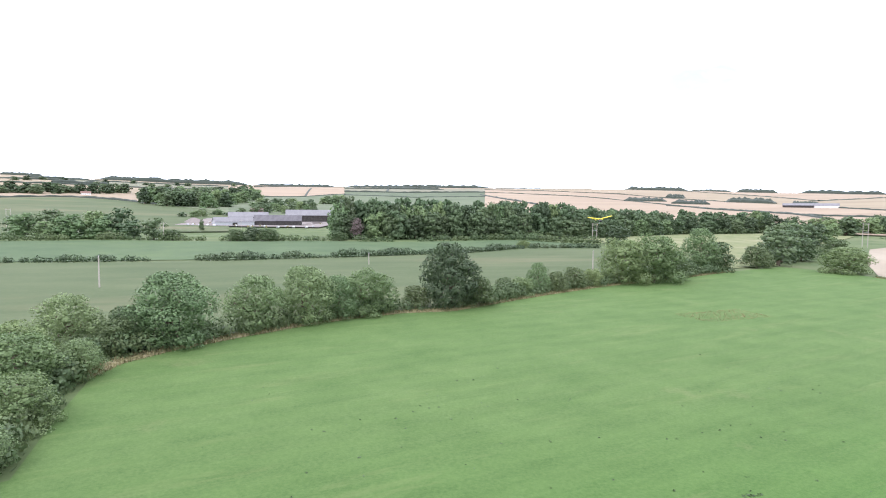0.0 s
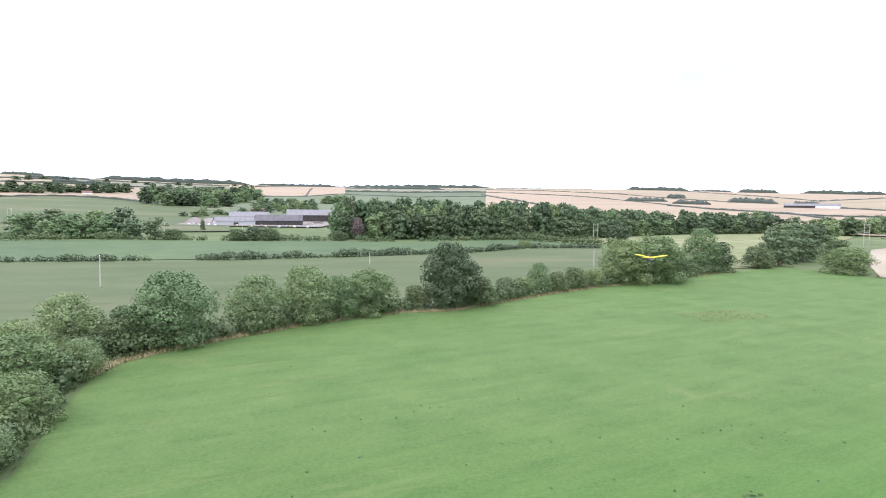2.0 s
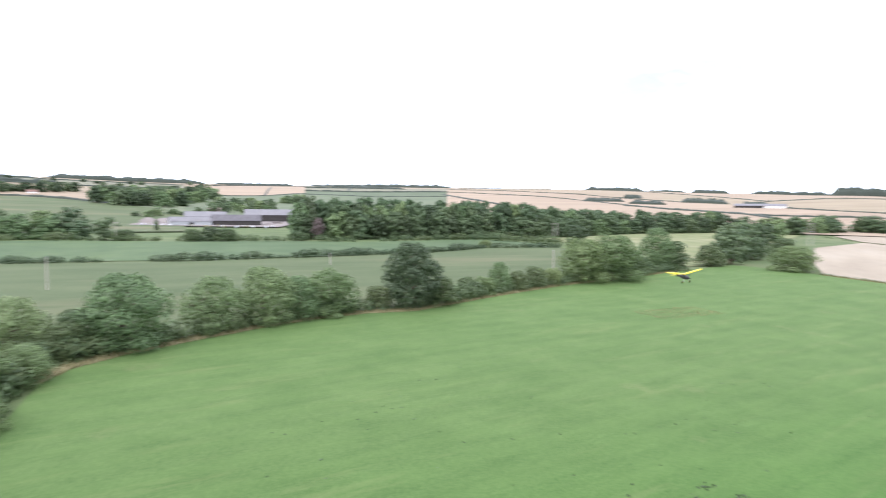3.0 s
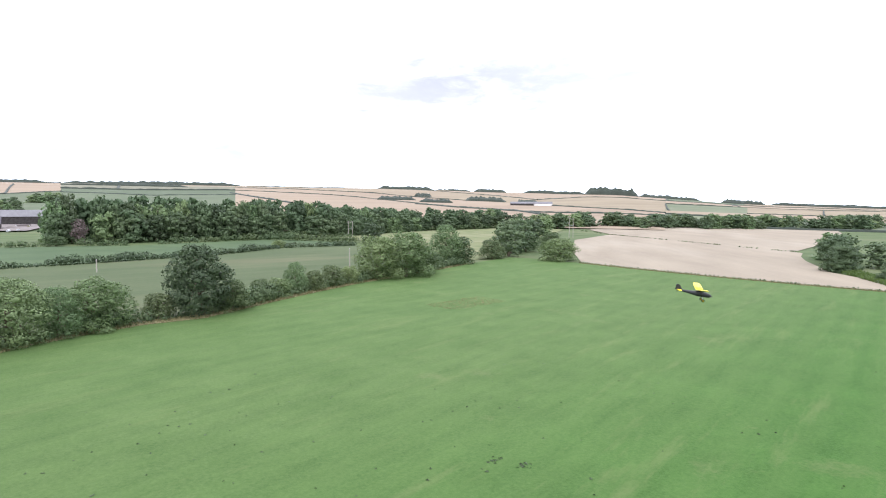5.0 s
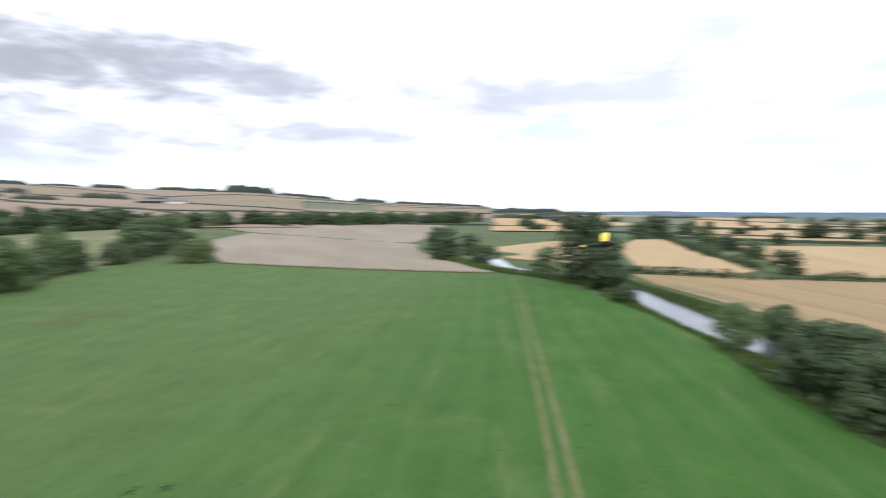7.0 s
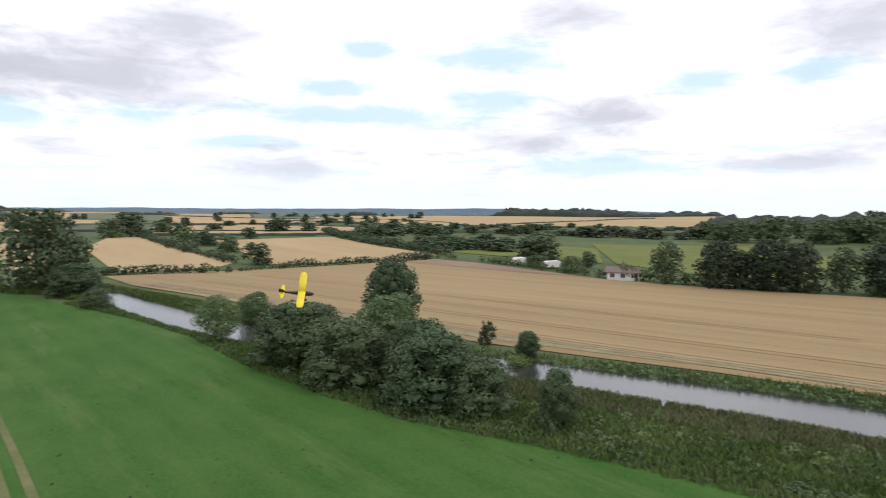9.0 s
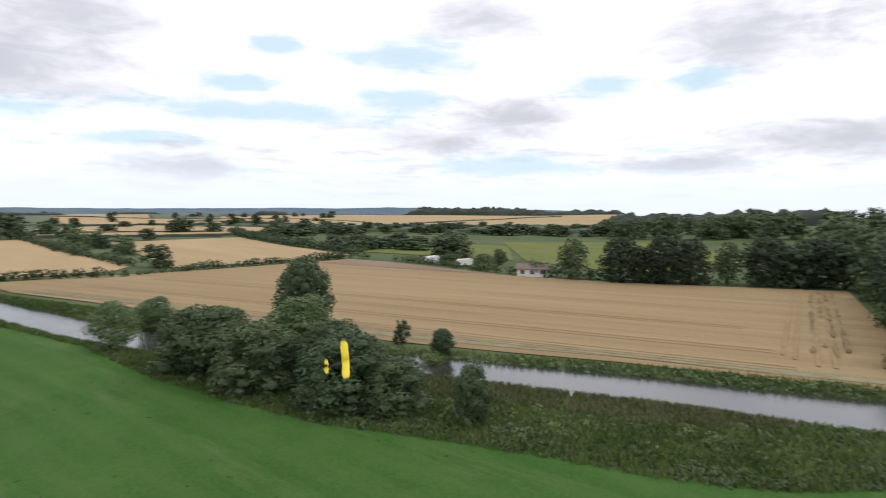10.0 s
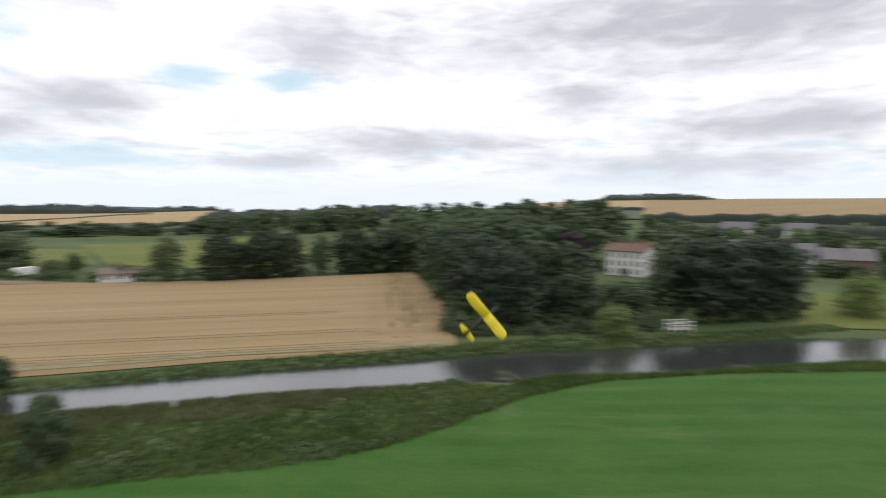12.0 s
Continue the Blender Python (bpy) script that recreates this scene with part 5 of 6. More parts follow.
while len(tufts) < 420:
    a, r = weeds.uniform(-20, 120), weeds.uniform(38, 165)
    x, y = polar(a, r)
    if river_distance(np.array(x), np.array(y)) > 14 and y < 100 + 0.75 * x and y > 1.1 * x - 95:
        q = weeds.uniform(0.05, 0.16)
        tufts.append((x, y, 0.06, q, 0.5))
tufts += [(cx + weeds.normal(0, 0.42), cy + weeds.normal(0, 0.3), 0.05, weeds.uniform(0.09, 0.2), 0.4) for cx, cy in ((21.7, 39.7), (23.2, 38.2)) for _ in range(12)]
V, F, N = blobs(tufts, 0.14, 0.8, weeds, up_bias=0.8)
tagged(new("weed_tufts", foliage_mesh("weed_tufts", V, F, LEAF["oak"], N)), "small dark weed tufts dotted over the meadow", "weeds", kind="stuff")
blades("long_grass", NORTH_EDGE[2:16], (-0.4, 2.4), 0.6, 13000, MAT["drygrass"], "dry straw coloured long grass below the hedge", 49, lean=0.4)
blades("long_grass", [(128, 173), (132.5, 150), (139.5, 124), (146.5, 103), (155, 83)], (-1.2, 1.2), 0.5, 5000, MAT["drygrass"], "dry grass bank between meadow and stubble", 50, lean=0.4)
blades("long_grass", [(45, 106), (60, 112)], (-4.5, 4.5), 0.28, 1600, MAT["drygrass"], "sparse dry stalks on a worn patch of meadow", 57, lean=0.6, width=0.06)
outer = []
for k, (x, y) in enumerate(NORTH_EDGE[:16]):
    a, b = Vector(NORTH_EDGE[max(k - 1, 0)]), Vector(NORTH_EDGE[k + 1])
    d = (b - a).normalized()
    outer.append((x - d.y * 2.2, y + d.x * 2.2))
field("dry_margin", NORTH_EDGE[2:16] + outer[2:][::-1], MAT["margin"], "dry straw coloured strip under the hedge", 0.1)
field("field_margin", [(159, 34), (140, 17), (116, -2.5), (102, -13), (83, -30), (71, -42.5), (61, -53.5), (50, -63), (39, -74),
                       (40.5, -76.3), (52, -65.5), (63, -56), (73.2, -45), (85.2, -32.5), (104.2, -15.5), (118.2, -5), (142, 14.5), (161, 31.5)], MAT["margin"], "trampled pale strip along the wheat", 0.12)


def line_strip(name, a, b, width, mat, label, up=0.16):
    d = (Vector(b) - Vector(a)).normalized()
    n = Vector((-d.y, d.x)) * width / 2
    a, b = Vector(a), Vector(b)
    field(name, [tuple(a + n), tuple(b + n), tuple(b - n), tuple(a - n)], mat, label, up)


IN = Vector((0.675, -0.737))
for d, a, b in [(0.2, 0.02, 0.98), (1.6, 0.0, 0.97), (2.9, 0.04, 1.0), (4.5, 0.0, 1.0), (12, 0.02, 0.99), (13.9, 0.02, 0.99), (29, 0.03, 0.97), (30.9, 0.03, 0.97)]:
    s, e = Vector((158, 34)), Vector((46, -67))
    p, q = s.lerp(e, a) + IN * d, s.lerp(e, b) + IN * d * 0.98
    line_strip("tractor_line", p, q, 0.24, MAT["furrow"], "dark tractor wheel line through the wheat")
for d, a, b in [(5.0, 0.03, 0.95), (6.9, 0.03, 0.95), (9.5, 0.06, 0.98), (11.0, 0.08, 0.9)]:
    s, e = Vector((41, -75)), Vector((91, -147))
    p, q = s.lerp(e, a) + Vector((0.818, 0.575)) * d, s.lerp(e, b) + Vector((0.818, 0.575)) * d
    line_strip("tractor_line", p, q, 0.42, MAT["furrow"], "dark tractor wheel line across the field end", 0.2)
lodge = np.random.default_rng(77)
ROW = Vector((0.57, -0.82))  # along the field end
for k in range(44):  # crop flattened by wind near the field end
    p = Vector((41, -75)).lerp(Vector((91, -147)), 0.1 + 0.84 * lodge.uniform()) + Vector((0.818, 0.575)) * lodge.choice([3.2, 4.6, 5.9, 7.4]) + ROW * lodge.normal(0, 1)
    w, h = lodge.uniform(0.1, 0.4), lodge.uniform(1.5, 6.0)
    ring = [(w * math.cos(t) * lodge.uniform(0.6, 1.2), h * math.sin(t) * lodge.uniform(0.6, 1.2)) for t in np.linspace(0, 5.7, 9)]
    field("flattened_crop", [(p.x + ROW.x * v + 0.818 * u, p.y + ROW.y * v + 0.575 * u) for u, v in ring], MAT["lodged"], "flattened weedy patch in the wheat", 0.24 + 0.004 * k)


# ---------- buildings ----------
def box(x0, x1, y0, y1, z0, z1):
    v = [(x, y, z) for z in (z0, z1) for y in (y0, y1) for x in (x0, x1)]
    return v, [(0, 2, 3, 1), (4, 5, 7, 6), (0, 1, 5, 4), (2, 6, 7, 3), (0, 4, 6, 2), (1, 3, 7, 5)]


def building(name, x, y, turn, length, depth, wall, rise, wall_mat, roof_mat, label, category, windows=(), doors=(), chimneys=0, shade_bays=False, up=0.0):
    """A gabled building; its front faces -y before the turn. windows: rows of (count, sill, height, width)."""
    base = new(name)
    base.matrix_basis = Matrix.Translation(lift(x, y, up)) @ pose(0, 0, 0, 0, 0, turn)
    L, D = length / 2, depth / 2
    gable = [(-L, -D, -1), (L, -D, -1), (L, D, -1), (-L, D, -1), (-L, -D, wall), (L, -D, wall), (L, D, wall), (-L, D, wall), (-L, 0, wall + rise), (L, 0, wall + rise)]
    part("wall", gable, [(0, 1, 5, 4), (2, 3, 7, 6), (1, 2, 6, 9, 5), (3, 0, 4, 8, 7), (3, 2, 1, 0)], wall_mat, base)
    o, th = 0.5, 0.22
    k = rise / D
    for s in (-1, 1):
        e = [(-L - o, s * (D + o), wall - o * k), (L + o, s * (D + o), wall - o * k), (L + o, 0, wall + rise), (-L - o, 0, wall + rise)]
        top = [(a, b, c + th) for a, b, c in e]
        part("roof", e + top, [(0, 1, 2, 3), (4, 7, 6, 5), (0, 4, 5, 1), (1, 5, 6, 2), (2, 6, 7, 3), (3, 7, 4, 0)], roof_mat, base)
    for count, sill, high, wide in windows:
        for i in range(count):
            cx = -L + length * (i + 0.5) / count
            w = part("window", *box(cx - wide / 2, cx + wide / 2, -D - 0.05, -D + 0.1, sill, sill + high), MAT["glass"], base, "dark sash window pane")
            part("sill", *box(cx - wide / 2 - 0.1, cx + wide / 2 + 0.1, -D - 0.16, -D - 0.051, sill - 0.12, sill), MAT["white"], w)
            part("glazing_bar", *box(cx - 0.04, cx + 0.04, -D - 0.09, -D - 0.052, sill, sill + high), MAT["white"], w)
    for cx, wide, high in doors:
        part("door", *box(cx - wide / 2, cx + wide / 2, -D - 0.07, -D + 0.1, 0, high), MAT["shade"], base, "dark doorway")
    # solid dark panels on the wall stand for shade inside open bays
    if shade_bays:
        n = max(3, int(length / 6))
        for i in range(n):
            c0, c1 = -L + length * i / n + 0.25, -L + length * (i + 1) / n - 0.25
            part("bay", *box(c0, c1, -D - 0.06, -D + 0.1, 0, wall * 0.8), MAT["shade"], base, "dark open bay")
    for i in range(chimneys):
        cx = -L + length * (i + 0.5) / chimneys
        c = part("chimney", *box(cx - 0.5, cx + 0.5, -0.4, 0.4, wall + rise - 0.8, wall + rise + 1.3), MAT["brick"], base, "brick chimney stack")
        part("chimney_pot", *tube([(cx, 0, wall + rise + 1.3), (cx, 0, wall + rise + 1.9)], [0.2, 0.16], 8), MAT["tile"], c)
    return tagged(base, label, category)


# farmyard below the hill
building("cattle_shed", -135, 596, 14, 46, 24, 7.0, 5.2, MAT["shade"], MAT["slate"], "long cattle shed with a pale grey sheet roof", "shed", shade_bays=True)
building("cattle_shed", -146, 522, 11, 40, 17, 4.6, 4.8, MAT["shade"], MAT["dark_sheet"], "low cattle shed with a dark weathered sheet roof", "shed", shade_bays=True)
building("barn", -187, 566, 20, 36, 20, 5.6, 4.2, MAT["shade"], MAT["slate"], "grey roofed farm barn", "barn", shade_bays=True)
building("barn", -181, 508, 30, 32, 16, 3.8, 3.6, MAT["metal"], MAT["slate"], "low pale farm barn with a white gable", "barn", doors=((0, 4, 3.0),))
building("farmhouse", -211, 668, 18, 13, 9, 5.5, 3.6, MAT["brick"], MAT["rust"], "brick farmhouse with a brown roof behind the barns", "house", windows=((4, 1.0, 1.3, 1.0), (4, 3.6, 1.2, 1.0)), chimneys=2)
building("farmhouse", -618, 1022, 30, 15, 8, 4.5, 3, MAT["white"], MAT["tile"], "pale village house among trees", "house", windows=((5, 1.0, 1.3, 1.0), (5, 3.6, 1.2, 1.0)), chimneys=1)
yard = np.random.default_rng(29)
bale_places = [(-196, 525), (-202, 521), (-209, 527), (-170, 538), (-160, 536), (-122, 545), (-114, 548)] + [(yard.uniform(-215, -108), yard.uniform(487, 500)) for _ in range(22)]
for k, (x, y) in enumerate(bale_places):
    b = new("straw_bale")
    b.matrix_basis = Matrix.Translation(lift(x, y)) @ pose(0, 0, 0, 0, 0, 30 * k)
    part("bale", *tube([(0, -0.9, 1.0), (0, -0.8, 1.0), (0, 0.8, 1.0), (0, 0.9, 1.0)], [0.9, 1.0, 1.0, 0.9], 14), MAT["metal"] if k % 2 else MAT["drygrass"], b)
    part("net_wrap", *tube([(0, -0.5, 1.0), (0, 0.5, 1.0)], [1.02, 1.02], 14), MAT["metal"], b, "pale wrapping net")
    tagged(b, "round wrapped bale standing in the farmyard", "bale", "farmyard bales")
field("farmyard", [(-222, 486), (-104, 494), (-100, 606), (-150, 628), (-236, 590)], MAT["concrete"], "pale dusty concrete farmyard between the sheds", 0.75)
heap_rng = np.random.default_rng(17)
for x, y, r, h in [(-218, 520, 7, 3.2), (-226, 534, 8, 3.8), (-206, 512, 5, 2.0), (-132, 528, 6, 2.2), (-180, 520, 4, 1.6), (-121, 534, 5, 1.9)]:
    rings = [(1.0, 0.0), (0.82, 0.3), (0.55, 0.68), (0.25, 0.93)]
    hv = [(r * q * math.cos(t) * heap_rng.uniform(0.85, 1.15), r * q * math.sin(t) * heap_rng.uniform(0.85, 1.15), h * z * heap_rng.uniform(0.85, 1.1) - 0.15) for q, z in rings for t in np.linspace(0, 2 * math.pi, 15)[:-1]] + [(0, 0, h)]
    hf = [(i * 14 + k, i * 14 + (k + 1) % 14, (i + 1) * 14 + (k + 1) % 14, (i + 1) * 14 + k) for i in range(3) for k in range(14)] + [(42 + k, 42 + (k + 1) % 14, 56) for k in range(14)]
    heap = mesh_object("gravel_heap", hv, hf, MAT["concrete"], True)
    heap.location = lift(x, y, 0.9)
    tagged(heap, "pale loose heap of rubble in the farmyard", "heap", "farmyard heaps")
for x, y, turn, long in [(-172, 530, 8, 22), (-142, 534, 8, 20), (-118, 552, 60, 14), (-196, 534, 24, 12)]:
    wall_piece = mesh_object("yard_wall", *joined([box(-long / 2, long / 2, -0.15, 0.15, -0.3, 1.5), box(-long / 2 - 0.05, long / 2 + 0.05, -0.2, 0.2, 1.5, 1.6)]), MAT["concrete"])
    wall_piece.matrix_basis = Matrix.Translation(lift(x, y, 0.9)) @ pose(0, 0, 0, 0, 0, turn)
    tagged(wall_piece, "low pale concrete wall round a cattle pen", "wall", "farmyard walls")
building("barn", 612, 1020, -30, 46, 20, 5, 3.5, MAT["shade"], MAT["slate"], "distant farm shed on the corn slope", "barn", shade_bays=True)
building("barn", 648, 1002, -30, 38, 20, 5, 4, MAT["white"], MAT["slate"], "distant white farm shed on the corn slope", "barn")

# mansion, its neighbours, bungalow
building("mansion", 34, -176, 180 - 10, 11, 9, 7.2, 1.8, MAT["white"], MAT["tile"], "white rendered three storey mansion with sash windows", "mansion",
         windows=((6, 0.6, 1.4, 0.65), (6, 2.9, 1.4, 0.65), (6, 5.2, 1.2, 0.65)), doors=((0, 1.2, 2.2),), chimneys=3)
building("terrace_house", 4, -212, 180 + 4, 11, 8, 5.4, 3, MAT["white"], MAT["slate"], "white cottage with a grey slate roof", "house", windows=((4, 0.9, 1.2, 1.0), (4, 3.3, 1.1, 1.0)), chimneys=1)
building("terrace_house", -8, -211, 180 + 4, 11, 8, 5.0, 3, MAT["white"], MAT["slate"], "white cottage joined to its neighbour", "house", windows=((4, 0.9, 1.2, 1.0), (4, 3.2, 1.1, 1.0)), chimneys=1)
building("terrace_house", -21, -209, 180 + 8, 13, 8, 4.2, 2.8, MAT["brick"], MAT["slate"], "low brick cottage with a slate roof", "house", windows=((4, 0.9, 1.2, 1.0),), chimneys=1)
building("terrace_house", 12, -320, 180, 13, 8, 4.5, 3, MAT["white"], MAT["slate"], "pale houses on the hillside", "house", windows=((4, 0.9, 1.2, 1.0),))
building("terrace_house", -14, -318, 180, 12, 8, 4.5, 3, MAT["white"], MAT["slate"], "pale houses on the hillside", "house", windows=((4, 0.9, 1.2, 1.0),))
building("bungalow", 147, -93, 238, 8.5, 5.5, 2.3, 1.1, MAT["white"], MAT["rust"], "low white bungalow at the edge of the wheat", "house", windows=((3, 0.8, 1.1, 1.2),), doors=((3.6, 0.9, 2.0),), chimneys=1)


def caravan(x, y, turn):
    b = new("caravan")
    b.matrix_basis = Matrix.Translation(lift(x, y)) @ pose(0, 0, 0, 0, 0, turn)
    prof = [(-2.6, 0.55), (2.5, 0.55), (2.8, 1.2), (2.55, 2.3), (2.2, 2.55), (-2.4, 2.6), (-2.75, 2.2), (-2.85, 1.2)]
    n = len(prof)
    v = [(a, -1.1, h) for a, h in prof] + [(a, 1.1, h) for a, h in prof]
    part("body", v, [tuple(range(n)), tuple(range(2 * n - 1, n - 1, -1))] + [(i, i + n, (i + 1) % n + n, (i + 1) % n) for i in range(n)], MAT["white"], b)
    for cx in (-1.6, 1.4):
        part("window", *box(cx - 0.5, cx + 0.5, -1.14, -1.0, 1.4, 2.0), MAT["glass"], b, "dark caravan window")
    for s in (-1.0, 1.0):
        part("wheel", *tube([(0, s - 0.1, 0.35), (0, s + 0.1, 0.35)], [0.35, 0.35], 12), MAT["rubber"], b)
    return tagged(b, "white touring caravan parked on the field edge", "caravan", "parked caravans")


for x, y, t in [(192, -80, 120), (178, -86, 100)]:
    caravan(x, y, t)


def landing(x, y, turn):
    b = new("landing_stage")
    b.matrix_basis = Matrix.Translation(lift(x, y, 0.1)) @ pose(0, 0, 0, 0, 0, turn)
    for i in range(8):
        part("plank", *box(-1.95 + i * 0.49, -1.95 + i * 0.49 + 0.44, -0.9, 0.9, 0.35, 0.41), MAT["pole"], b)
    for i in range(4):
        for s in (-0.85, 0.85):
            part("post", *box(-1.86 + i * 1.24 - 0.06, -1.86 + i * 1.24 + 0.06, s - 0.06, s + 0.06, -0.9, 1.7), MAT["white"], b, "white painted post")
    for h in (1.0, 1.6):
        for s in (-0.92, 0.92):
            part("rail", *box(-1.98, 1.98, s - 0.03, s + 0.03, h, h + 0.1), MAT["white"], b, "white painted rail")
    return tagged(b, "white railed wooden landing stage by the water", "landing stage")


landing(11.5, -99.5, 40)


# ---------- power line poles ----------
def power_pole(x, y, turn, height, double, label):
    b = new("power_pole")
    b.matrix_basis = Matrix.Translation(lift(x, y)) @ pose(0, 0, 0, 0, 0, turn)
    gap = 1.2 if double else 0.0
    for s in ((-gap, gap) if double else (0,)):
        part("mast", *tube([(s, 0, -1), (s, 0, height * 0.5), (s, 0, height)], [0.19, 0.16, 0.13], 9), MAT["pole"], b)
    if height > 7.7:
        part("crossarm", *box(-1.7, 1.7, -0.09, 0.09, height - 0.55, height - 0.37), MAT["pole"], b)
        for s in (-1.55, 0.0, 1.55):
            part("insulator", *tube([(s, 0, height - 0.37), (s, 0, height - 0.28), (s, 0, height - 0.1), (s, 0, height)], [0.04, 0.1, 0.09, 0.04], 8), MAT["shade"], b, "dark pin insulator")
    else:
        part("cap", *tube([(0, 0, height - 0.02), (0, 0, height + 0.1)], [0.15, 0.05], 9), MAT["metal"], b)
    if double:
        part("brace", *box(-gap, gap, -0.07, 0.07, height * 0.62, height * 0.62 + 0.14), MAT["metal"], b)
    return tagged(b, label, "power pole", "power line")


power_pole(-81, 138, 40, 7.6, False, "slim pale wooden power pole in the pasture")
power_pole(-151, 318, 20, 10, False, "wooden power pole beside a hedge")
power_pole(88, 342, -14, 11, True, "double wooden power pole before the wood")
power_pole(228, 318, -36, 13, True, "double wooden power pole beside trees")
power_pole(-298, 404, 36, 14, True, "double wooden power pole among trees")
power_pole(45, 176, 30, 7, False, "thin dark wooden pole in the pasture")
power_pole(-25, 198, 20, 4, False, "short thin wooden post in the pasture")
power_pole(-155, 452, 20, 8, False, "wooden power pole below the farm")


# ---------- the model aeroplane ----------
def loft(rings):
    n = len(rings[0])
    verts = [v for r in rings for v in r]
    faces = [(k * n + i, k * n + (i + 1) % n, (k + 1) * n + (i + 1) % n, (k + 1) * n + i) for k in range(len(rings) - 1) for i in range(n)]
    return verts, faces + [tuple(range(n))[::-1], tuple(range((len(rings) - 1) * n, len(rings) * n))]


def aerofoil(x, lead, chord, z, thick):
    prof = [(0.0, 0.0), (0.04, 0.55), (0.16, 0.95), (0.34, 1.0), (0.62, 0.62), (1.0, 0.05), (1.0, -0.05), (0.6, -0.12), (0.25, -0.22), (0.05, -0.28)]
    return [(x, lead - c * chord, z + h * thick) for c, h in prof]


def aeroplane():
    b = new("model_aeroplane")
    body = []
    for y, w, h, z in [(0.47, 0.03, 0.03, 0.0), (0.45, 0.055, 0.06, 0.0), (0.36, 0.065, 0.08, 0.0), (0.22, 0.07, 0.10, 0.012), (0.02, 0.07, 0.10, 0.012), (-0.15, 0.05, 0.07, 0.012), (-0.42, 0.03, 0.045, 0.02), (-0.68, 0.012, 0.03, 0.03)]:
        body.append([(w * math.copysign(abs(math.cos(t)) ** 0.6, math.cos(t)), y, z + h * math.copysign(abs(math.sin(t)) ** 0.6, math.sin(t))) for t in (2 * math.pi * i / 12 for i in range(12))])
    part("fuselage", *loft(body), MAT["black"], b, "slim black fuselage", True)
    for s in (-1, 1):
        rings = []
        for u, lead, chord, th in [(0.0, 0.22, 0.265, 0.036), (0.3, 0.22, 0.265, 0.035), (0.60, 0.22, 0.26, 0.032), (0.69, 0.205, 0.232, 0.026), (0.74, 0.17, 0.18, 0.016), (0.76, 0.125, 0.09, 0.006)]:
            rings.append(aerofoil(s * u, lead, chord, 0.125 + u * 0.185, th))
        w = part("wing", *loft(rings if s > 0 else rings[::-1]), MAT["yellow"], b, "yellow covered wing panel with a rounded tip", True)
        tip = [aerofoil(s * u, 0.004, 0.05, 0.1262 + u * 0.185, 0.008) for u in (0.34, 0.60)]
        part("aileron", *loft(tip if s > 0 else tip[::-1]), MAT["yellow"], w)
        part("strut", *tube([(s * 0.06, 0.12, -0.05), (s * 0.32, 0.12, 0.178)], [0.007, 0.007], 6), MAT["black"], b)
        tail = [aerofoil(s * u, -0.52 - u * 0.14, 0.17 - u * 0.25 * (u > 0.18), 0.045, 0.012) for u in (0.022, 0.12, 0.2, 0.25, 0.275)]
        part("tailplane", *loft(tail if s > 0 else tail[::-1]), MAT["yellow"], b, "yellow tailplane half", True)
        leg = part("landing_leg", *tube([(s * 0.04, 0.20, -0.07), (s * 0.12, 0.22, -0.17), (s * 0.15, 0.22, -0.19)], [0.008, 0.007, 0.006], 6), MAT["metal"], b)
        wheel = part("wheel", *tube([(s * 0.135, 0.22, -0.19), (s * 0.145, 0.22, -0.19), (s * 0.165, 0.22, -0.19), (s * 0.175, 0.22, -0.19)], [0.04, 0.052, 0.052, 0.04], 16), MAT["rubber"], b)
        part("hub", *tube([(s * 0.132, 0.22, -0.19), (s * 0.178, 0.22, -0.19)], [0.02, 0.02], 10), MAT["yellow"], wheel)
    fin = [(0, -0.50, 0.06), (0, -0.60, 0.20), (0, -0.66, 0.235), (0, -0.73, 0.21), (0, -0.74, 0.03), (0, -0.66, 0.03)]
    n = len(fin)
    part("fin", [(0.007, y, z) for _, y, z in fin] + [(-0.007, y, z) for _, y, z in fin],
         [tuple(range(n)), tuple(range(2 * n - 1, n - 1, -1))] + [(i, i + n, (i + 1) % n + n, (i + 1) % n) for i in range(n)], MAT["black"], b, "black rounded tail fin")
    part("tail_wheel", *tube([(-0.01, -0.66, -0.035), (0.01, -0.66, -0.035)], [0.018, 0.018], 10), MAT["rubber"], b)
    prop = part("propeller", *joined([box(-0.13, -0.01, -0.004, 0.004, -0.014, 0.014), box(0.01, 0.13, -0.004, 0.004, -0.014, 0.014), tube([(0, -0.01, 0), (0, 0.02, 0), (0, 0.05, 0)], [0.022, 0.02, 0.004], 10)]), MAT["black"], b)
    prop.location = (0, 0.48, 0)
    return tagged(b, "yellow winged model aeroplane with a black fuselage, flying", "model aeroplane"), prop


plane, propeller = aeroplane()

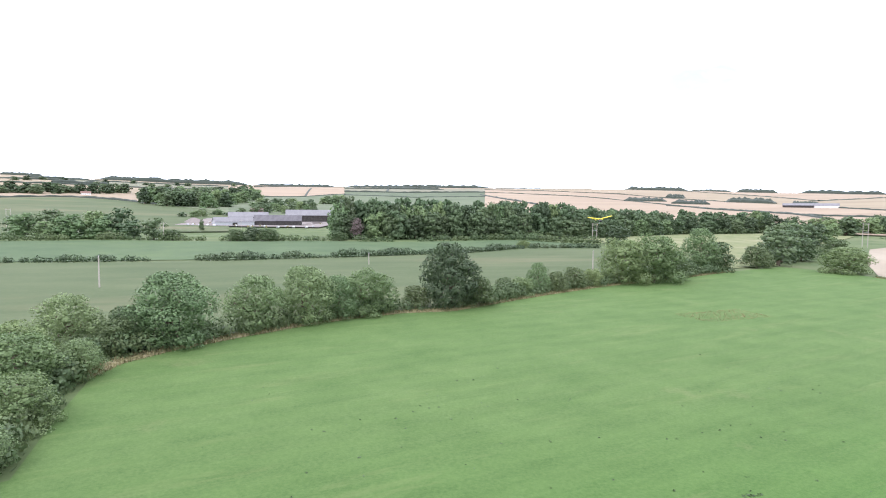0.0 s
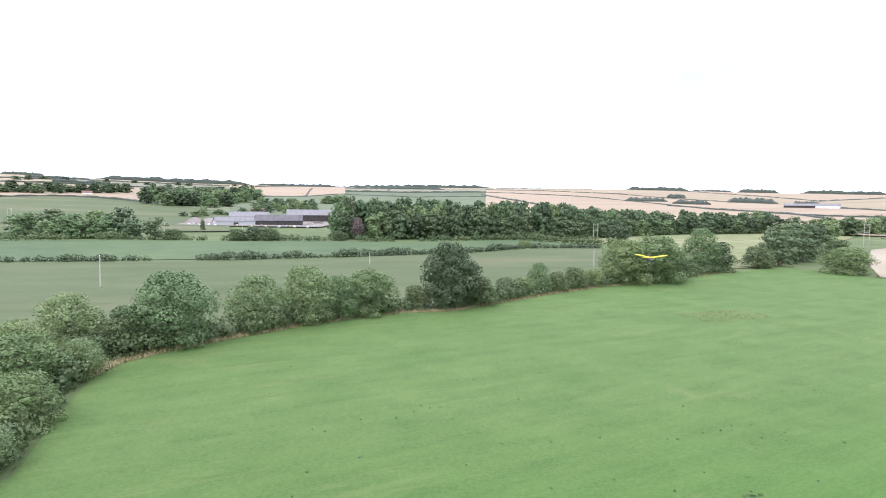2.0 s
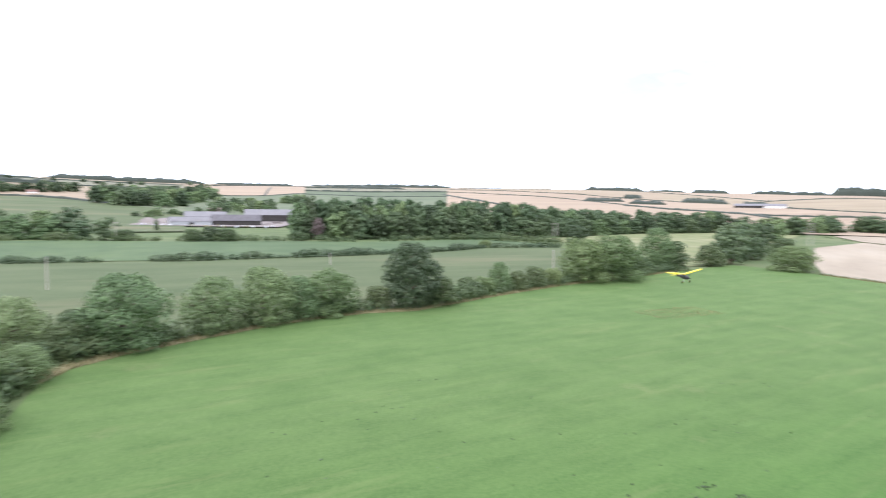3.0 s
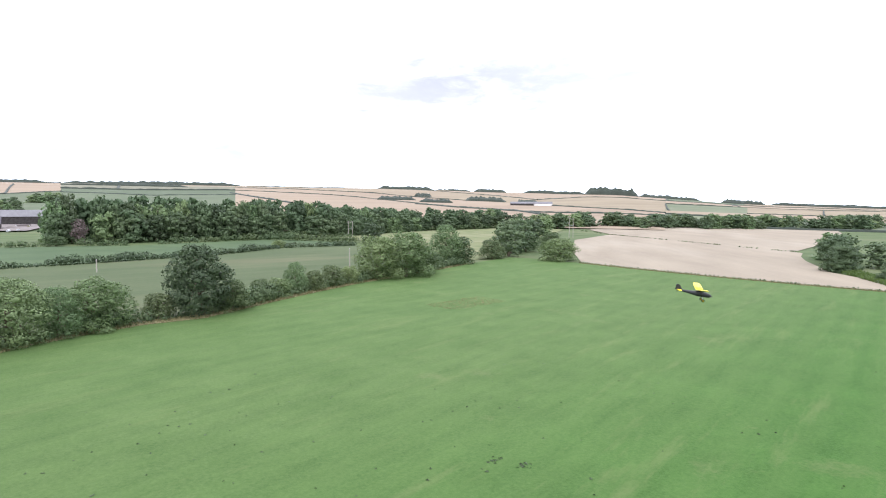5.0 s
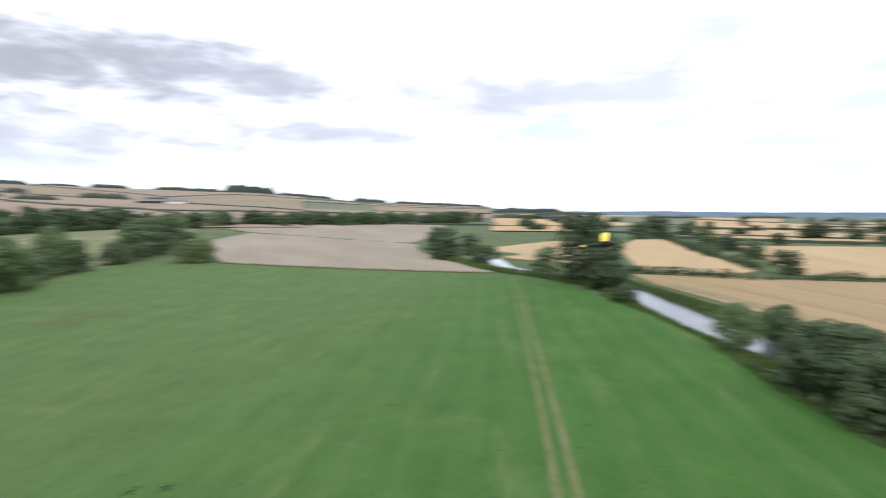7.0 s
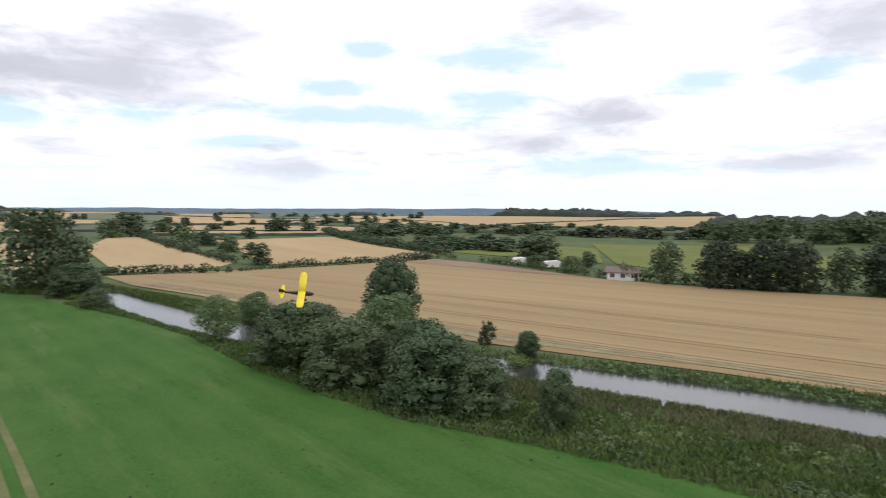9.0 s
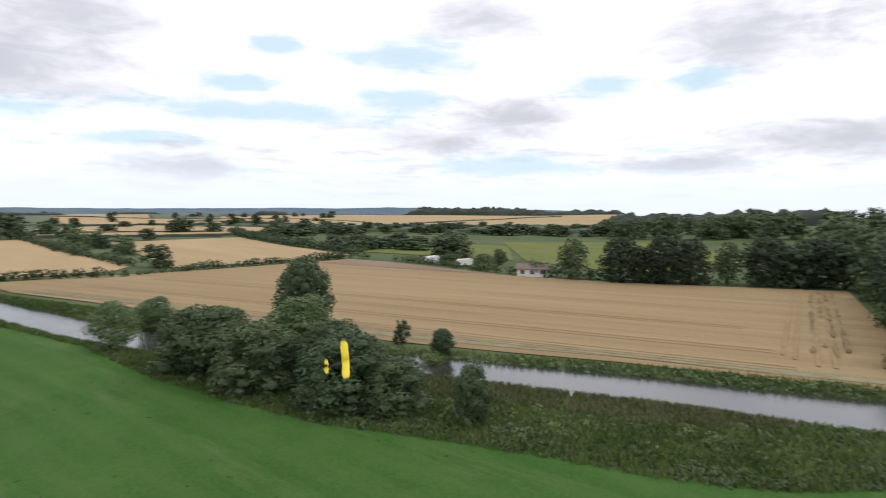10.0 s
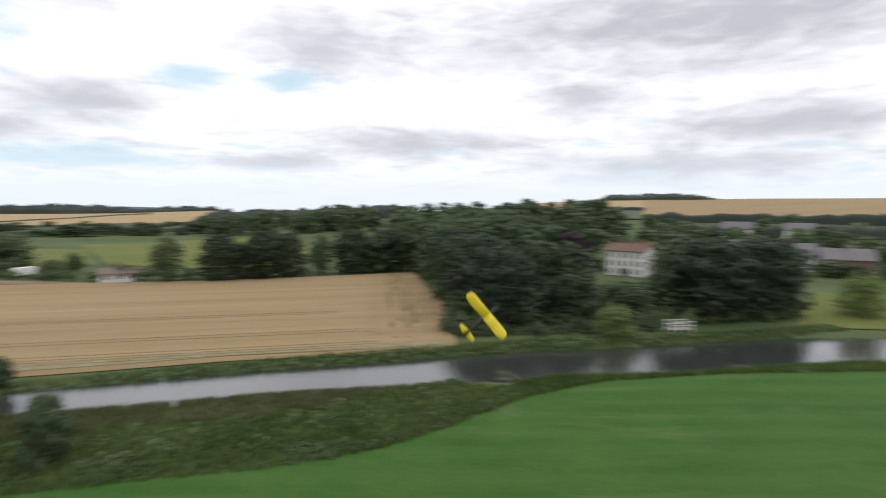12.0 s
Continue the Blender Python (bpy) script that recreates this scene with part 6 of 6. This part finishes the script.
# seconds, place, turns about x, y and z
FLIGHT = [
    (0.0, 10.01, 37.67, 19.16, -2.0, 5.0, 170.7),
    (0.5, 9.09, 35.83, 18.62, -1.2, -17.0, 171.8),
    (1.0, 8.96, 33.78, 18.35, -4.6, -42.8, 174.0),
    (1.5, 9.45, 31.53, 17.70, -2.2, -18.2, 170.8),
    (2.0, 10.25, 29.14, 17.44, -1.3, -0.6, 169.1),
    (2.5, 10.88, 26.21, 17.25, -0.6, 8.2, 171.4),
    (3.0, 11.68, 23.95, 17.15, 1.7, 6.4, 178.2),
    (3.5, 12.00, 21.27, 16.94, 0.1, 10.2, -179.1),
    (3.7, 12.19, 20.32, 17.11, 0.8, 13.4, -176.4),
    (4.3, 15.08, 17.12, 16.98, -4.7, 7.6, -155.1),
    (4.8, 16.19, 15.58, 16.97, -7.9, 4.4, -131.6),
    (5.3, 17.02, 14.98, 17.07, -9.8, 2.8, -120.5),
    (5.5, 17.31, 13.95, 17.40, -4.8, 5.8, -124.3),
    (6.0, 17.01, 9.98, 18.19, 1.1, -7.1, -126.7),
    (6.5, 18.78, 8.17, 18.54, 3.0, 19.1, -164.0),
    (7.0, 19.98, 6.33, 18.72, 7.4, 8.4, -166.8),
    (7.5, 20.55, 4.73, 19.07, 0.0, 4.8, -167.1),
    (7.7, 21.17, 4.30, 19.02, -1.7, 9.2, -168.8),
    (8.5, 22.29, 1.13, 17.65, -7.7, 30.8, 175.3),
    (9.3, 21.78, -1.73, 16.35, -0.4, 56.3, 169.2),
    (9.5, 21.52, -2.68, 16.03, 10.5, 56.6, -177.4),
    (10.0, 19.91, -4.98, 14.50, 15.0, 41.6, 169.9),
    (10.5, 17.53, -7.51, 13.40, 14.4, 13.0, 155.4),
    (11.0, 14.63, -10.32, 13.74, 13.5, 13.5, 146.2),
    (11.5, 11.11, -13.34, 14.79, 34.7, 19.1, 153.2),
    (12.0, 6.56, -14.33, 16.96, 68.1, 46.5, -175.8),
]


def motions():
    walk(plane, [(t, pose(x, y, z, rx, ry, rz)) for t, x, y, z, rx, ry, rz in FLIGHT])
    walk(propeller, [(t * 0.1, pose(0, 0.48, 0, 0, 83 * t, 0)) for t in range(121)])


motions()
